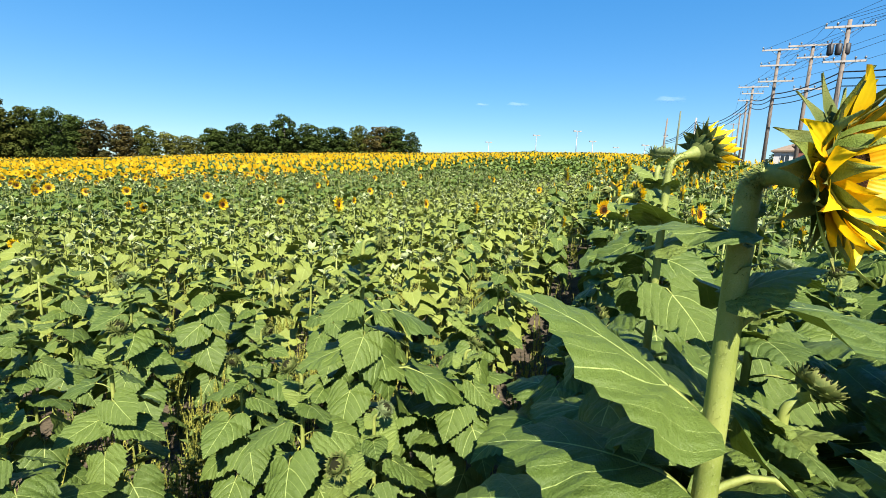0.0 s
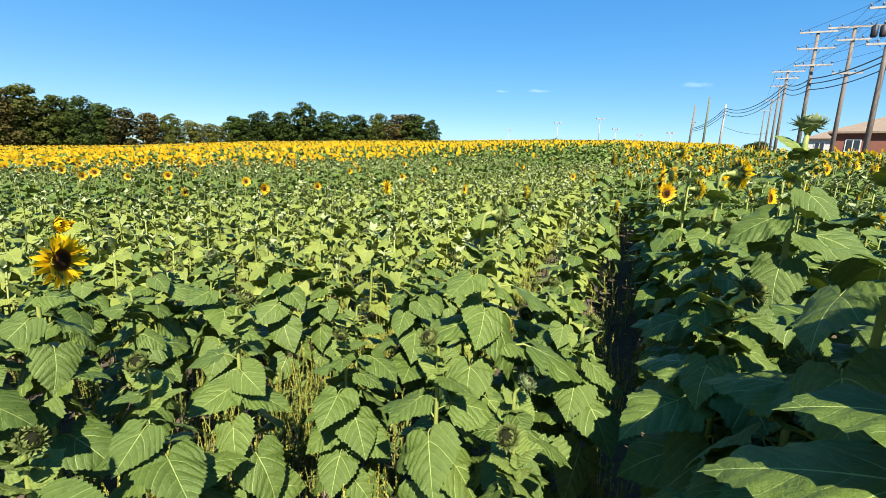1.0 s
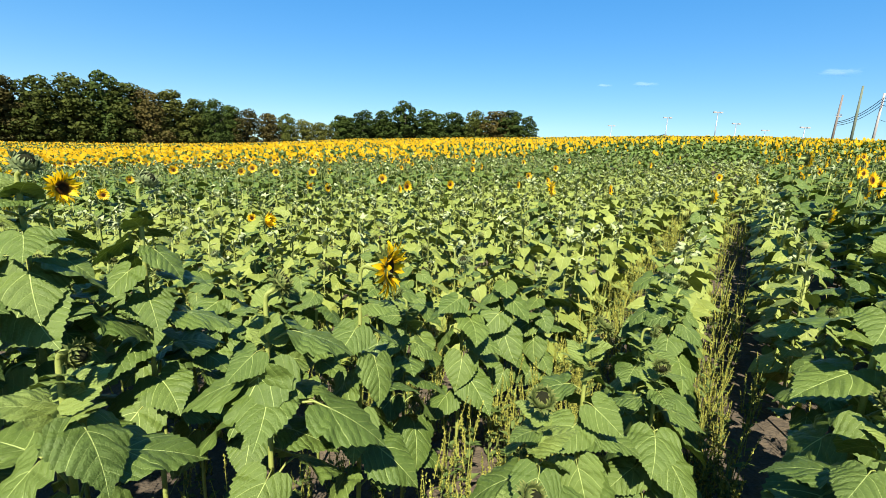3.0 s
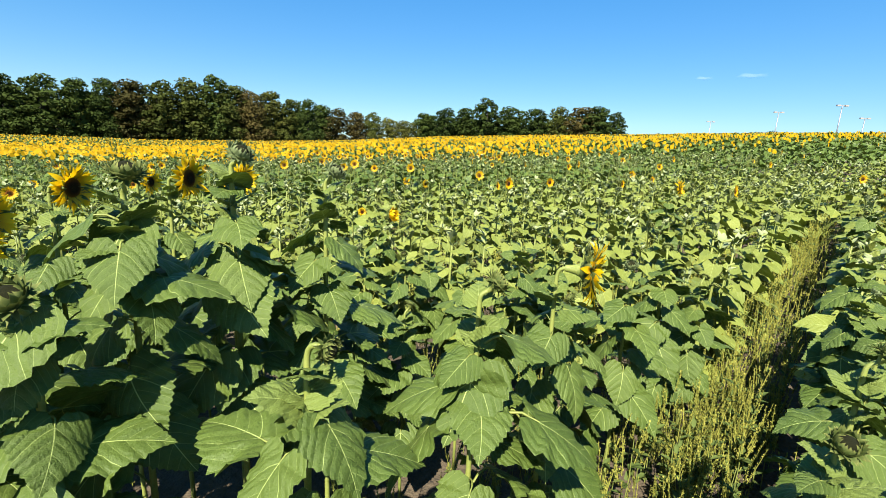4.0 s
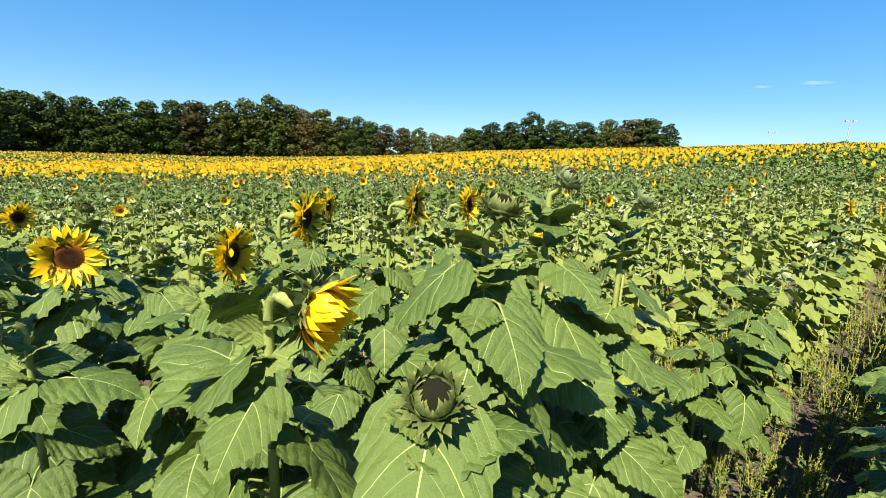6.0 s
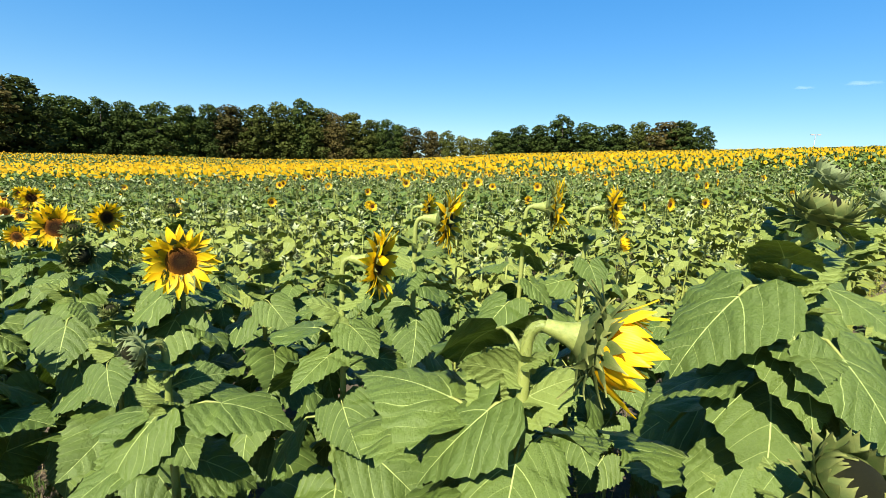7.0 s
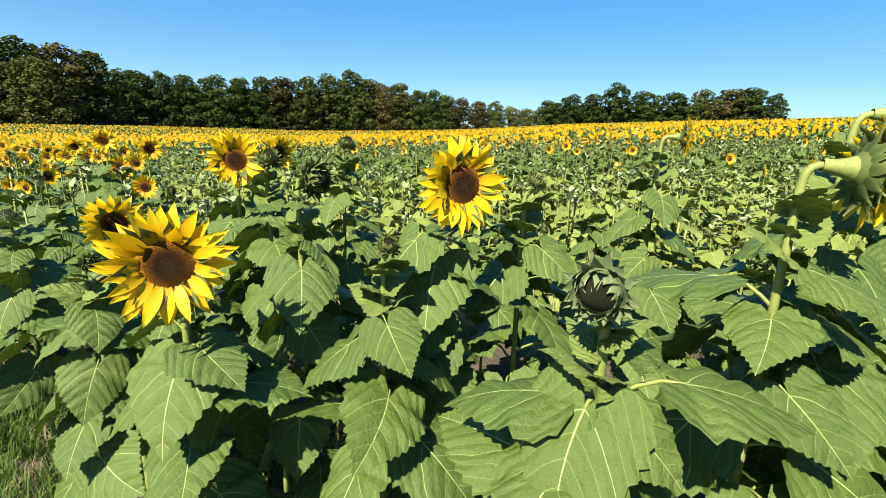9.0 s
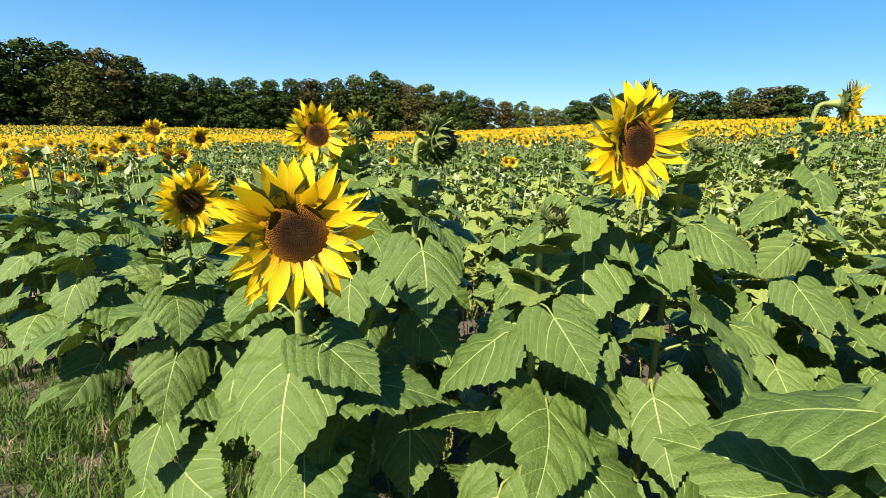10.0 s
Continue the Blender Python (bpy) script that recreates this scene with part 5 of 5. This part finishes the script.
for drop, rad in ((0.0, 0.05), (0.45, 0.045), (1.0, 0.04)):
    low = [beyond + Vector((0, 0, -6.0 - drop)), HIGH[0] + Vector((0, 0, -3.6 - drop)), HIGH[2] + Vector((0, 0, -4.3 - drop)), HIGH[3] + Vector((0, 0, -1.7 - drop)), BARE[0][1] + Vector((0, 0, -0.6 - drop)), BARE[2][1] + Vector((0, 0, -4.0 - drop * 0.5))]
    for a, b, sag in zip(low, low[1:], (0.7, 0.3, 0.4, 1.4, 0.6)):
        cable(a, b, sag, rad, "thick black bundled cable between the poles")
cable(BARE[0][1] + Vector((0, 0, -3.6)), HIGH[5] + Vector((0, 0, -7.0)), 0.6, 0.03, "thick black bundled cable between the poles")


def mast(az, r, el):
    foot = place(az, r)
    h = 1.88 + r * math.tan(radians(el)) - foot.z
    ob = new("light_mast")
    ob.matrix_basis = Matrix.Translation(foot)
    g = Geo()
    tube(g, [(0, 0, -0.5), (0, 0, h)], [0.22, 0.16], 8)
    piece("post", g.mesh("post", METAL), ob)
    for q in (-1.0, 1.0):
        g = Geo()
        box(g, (q * 1.3 - 0.55, -0.35, h - 0.45), (q * 1.3 + 0.55, 0.35, h + 0.05))
        box(g, (min(0, q * 1.3), -0.08, h - 0.3), (max(0, q * 1.3), 0.08, h - 0.15))
        piece("lamp", g.mesh("lamp", ARM_WOOD, smooth=False), ob)
    return tagged(ob, "tall grey parking-lot light mast with twin lamps", "light mast", "light masts beyond the hill")


for az, r, el in ((24.7, 260, 3.9), (30.4, 230, 4.85), (35.1, 210, 5.4), (36.9, 240, 4.25), (39.5, 270, 3.6), (42.6, 220, 3.9)):
    mast(az, r, el)

WALL = plain_material("pale painted wall", (0.354, 0.342, 0.314), (0.434, 0.422, 0.399), 1.2, 0.85, 0.15, 0.01)
BRICK = plain_material("red brick wall", (0.114, 0.0399, 0.0257), (0.194, 0.0742, 0.0456), 3.0, 0.9, 0.4, 0.02)
ROOF = plain_material("tan shingle roof", (0.126, 0.0913, 0.0628), (0.217, 0.165, 0.12), 2.5, 0.9, 0.4, 0.02)
PANE = plain_material("dark window glass", (0.0114, 0.0143, 0.0171), (0.0285, 0.0342, 0.0399), 2.0, 0.1, 0.0, 0.001)
TRIM = plain_material("white trim", (0.388, 0.388, 0.377), (0.468, 0.468, 0.456), 3.0, 0.6, 0.1, 0.005)


def house(az, r, wide, deep, high, wall, roof_rise, turn, label):
    ob = new("house")
    ob.matrix_basis = Matrix.Translation(place(az, r)) @ Matrix.Rotation(radians(turn), 4, "Z")
    g = Geo()
    box(g, (-wide / 2, -deep / 2, -1), (wide / 2, deep / 2, high))
    piece("wall", g.mesh("wall", wall, smooth=False), ob)
    o, g = 0.45, Geo()
    a, b, z = wide / 2 + o, deep / 2 + o, high
    v = [(-a, -b, z), (a, -b, z), (a, b, z), (-a, b, z), (-a + b, 0, z + roof_rise), (a - b, 0, z + roof_rise), (-a, -b, z - 0.2), (a, -b, z - 0.2), (a, b, z - 0.2), (-a, b, z - 0.2)]
    f = [(0, 1, 5, 4), (1, 2, 5), (2, 3, 4, 5), (3, 0, 4), (6, 7, 1, 0), (7, 8, 2, 1), (8, 9, 3, 2), (9, 6, 0, 3), (9, 8, 7, 6)]
    piece("roof", g.add(v, f).mesh("roof", ROOF, smooth=False), ob)
    n = int(wide // 3)
    for k in range(n):
        x = -wide / 2 + (k + 0.5) * wide / n
        for name, lo, hi, y0, y1, mat in (("window", 0.9, 2.2, -0.06, 0.05, TRIM),):
            g = Geo()
            box(g, (x - 0.65, -deep / 2 + y0, lo), (x + 0.65, -deep / 2 + y1, hi))
            w = piece(name, g.mesh(name, mat, smooth=False), ob)
            for q in (-0.3, 0.3):
                g = Geo()
                box(g, (x + q - 0.25, -deep / 2 - 0.075, lo + 0.08), (x + q + 0.25, -deep / 2 - 0.05, hi - 0.08))
                piece("pane", g.mesh("pane", PANE, smooth=False), w)
    return tagged(ob, label, "house", "houses beside the road")


house(58.6, 96, 12, 8, 2.9, WALL, 2.0, -60, "low pale house with a tan shingle roof")
house(62.6, 70, 14, 8, 3.0, BRICK, 1.9, -60, "low red brick house with white windows")


# ---- small clouds ----
def cloud_material():
    n = Nodes("thin cloud")
    coord = n.add("ShaderNodeTexCoord")
    sep = n.add("ShaderNodeSeparateXYZ")
    n.link(coord.outputs["UV"], sep.inputs[0])
    dx = n.math("MULTIPLY", n.math("SUBTRACT", sep.outputs[0], 0.5), 2.0)
    dy = n.math("MULTIPLY", n.math("SUBTRACT", sep.outputs[1], 0.5), 2.0)
    r = n.math("SQRT", n.math("ADD", n.math("MULTIPLY", dx, dx), n.math("MULTIPLY", dy, dy)))
    puff = n.noise(4.0, 5, coord.outputs["UV"])
    a = n.math("SUBTRACT", n.math("SUBTRACT", 1.0, r), n.math("MULTIPLY", n.math("SUBTRACT", 0.62, puff), 1.6))
    a.node.use_clamp = True
    n.set(Base_Color=(0.9, 0.9, 0.92), Roughness=1.0, Alpha=n.math("MULTIPLY", a, 0.1))
    return n.mat


CLOUD = cloud_material()


def cloud(az, el, wide, high):
    r = 2600.0
    c = Vector((r * math.sin(radians(az)), r * math.cos(radians(az)), r * math.tan(radians(el))))
    w, h = r * math.tan(radians(wide)) / 2, r * math.tan(radians(high)) / 2
    side = Vector((math.cos(radians(az)), -math.sin(radians(az)), 0))
    g, v, uv = Geo(), [], []
    for i in range(9):
        for j in range(5):
            u, q = i / 8, j / 4
            bulge = 40 * (1 - (2 * u - 1) ** 2) * (1 - (2 * q - 1) ** 2)
            v.append(side * w * (2 * u - 1) + Vector((0, 0, h * (2 * q - 1))) - c.normalized() * bulge)
            uv.append((u, q))
    g.add(v, [(i * 5 + j, (i + 1) * 5 + j, (i + 1) * 5 + j + 1, i * 5 + j + 1) for i in range(8) for j in range(4)], 0, uv)
    ob = piece("cloud", g.mesh("cloud", CLOUD), None, Matrix.Translation(c))
    ob.visible_shadow = False
    tagged(ob, "small thin white cloud in the blue sky", "cloud", "clouds", kind="structure")


for az, el, wide, high in ((44.3, 8.7, 4.2, 1.1), (27.7, 8.3, 3.6, 0.8), (23.5, 8.2, 2.2, 0.6)):
    cloud(az, el, wide, high)
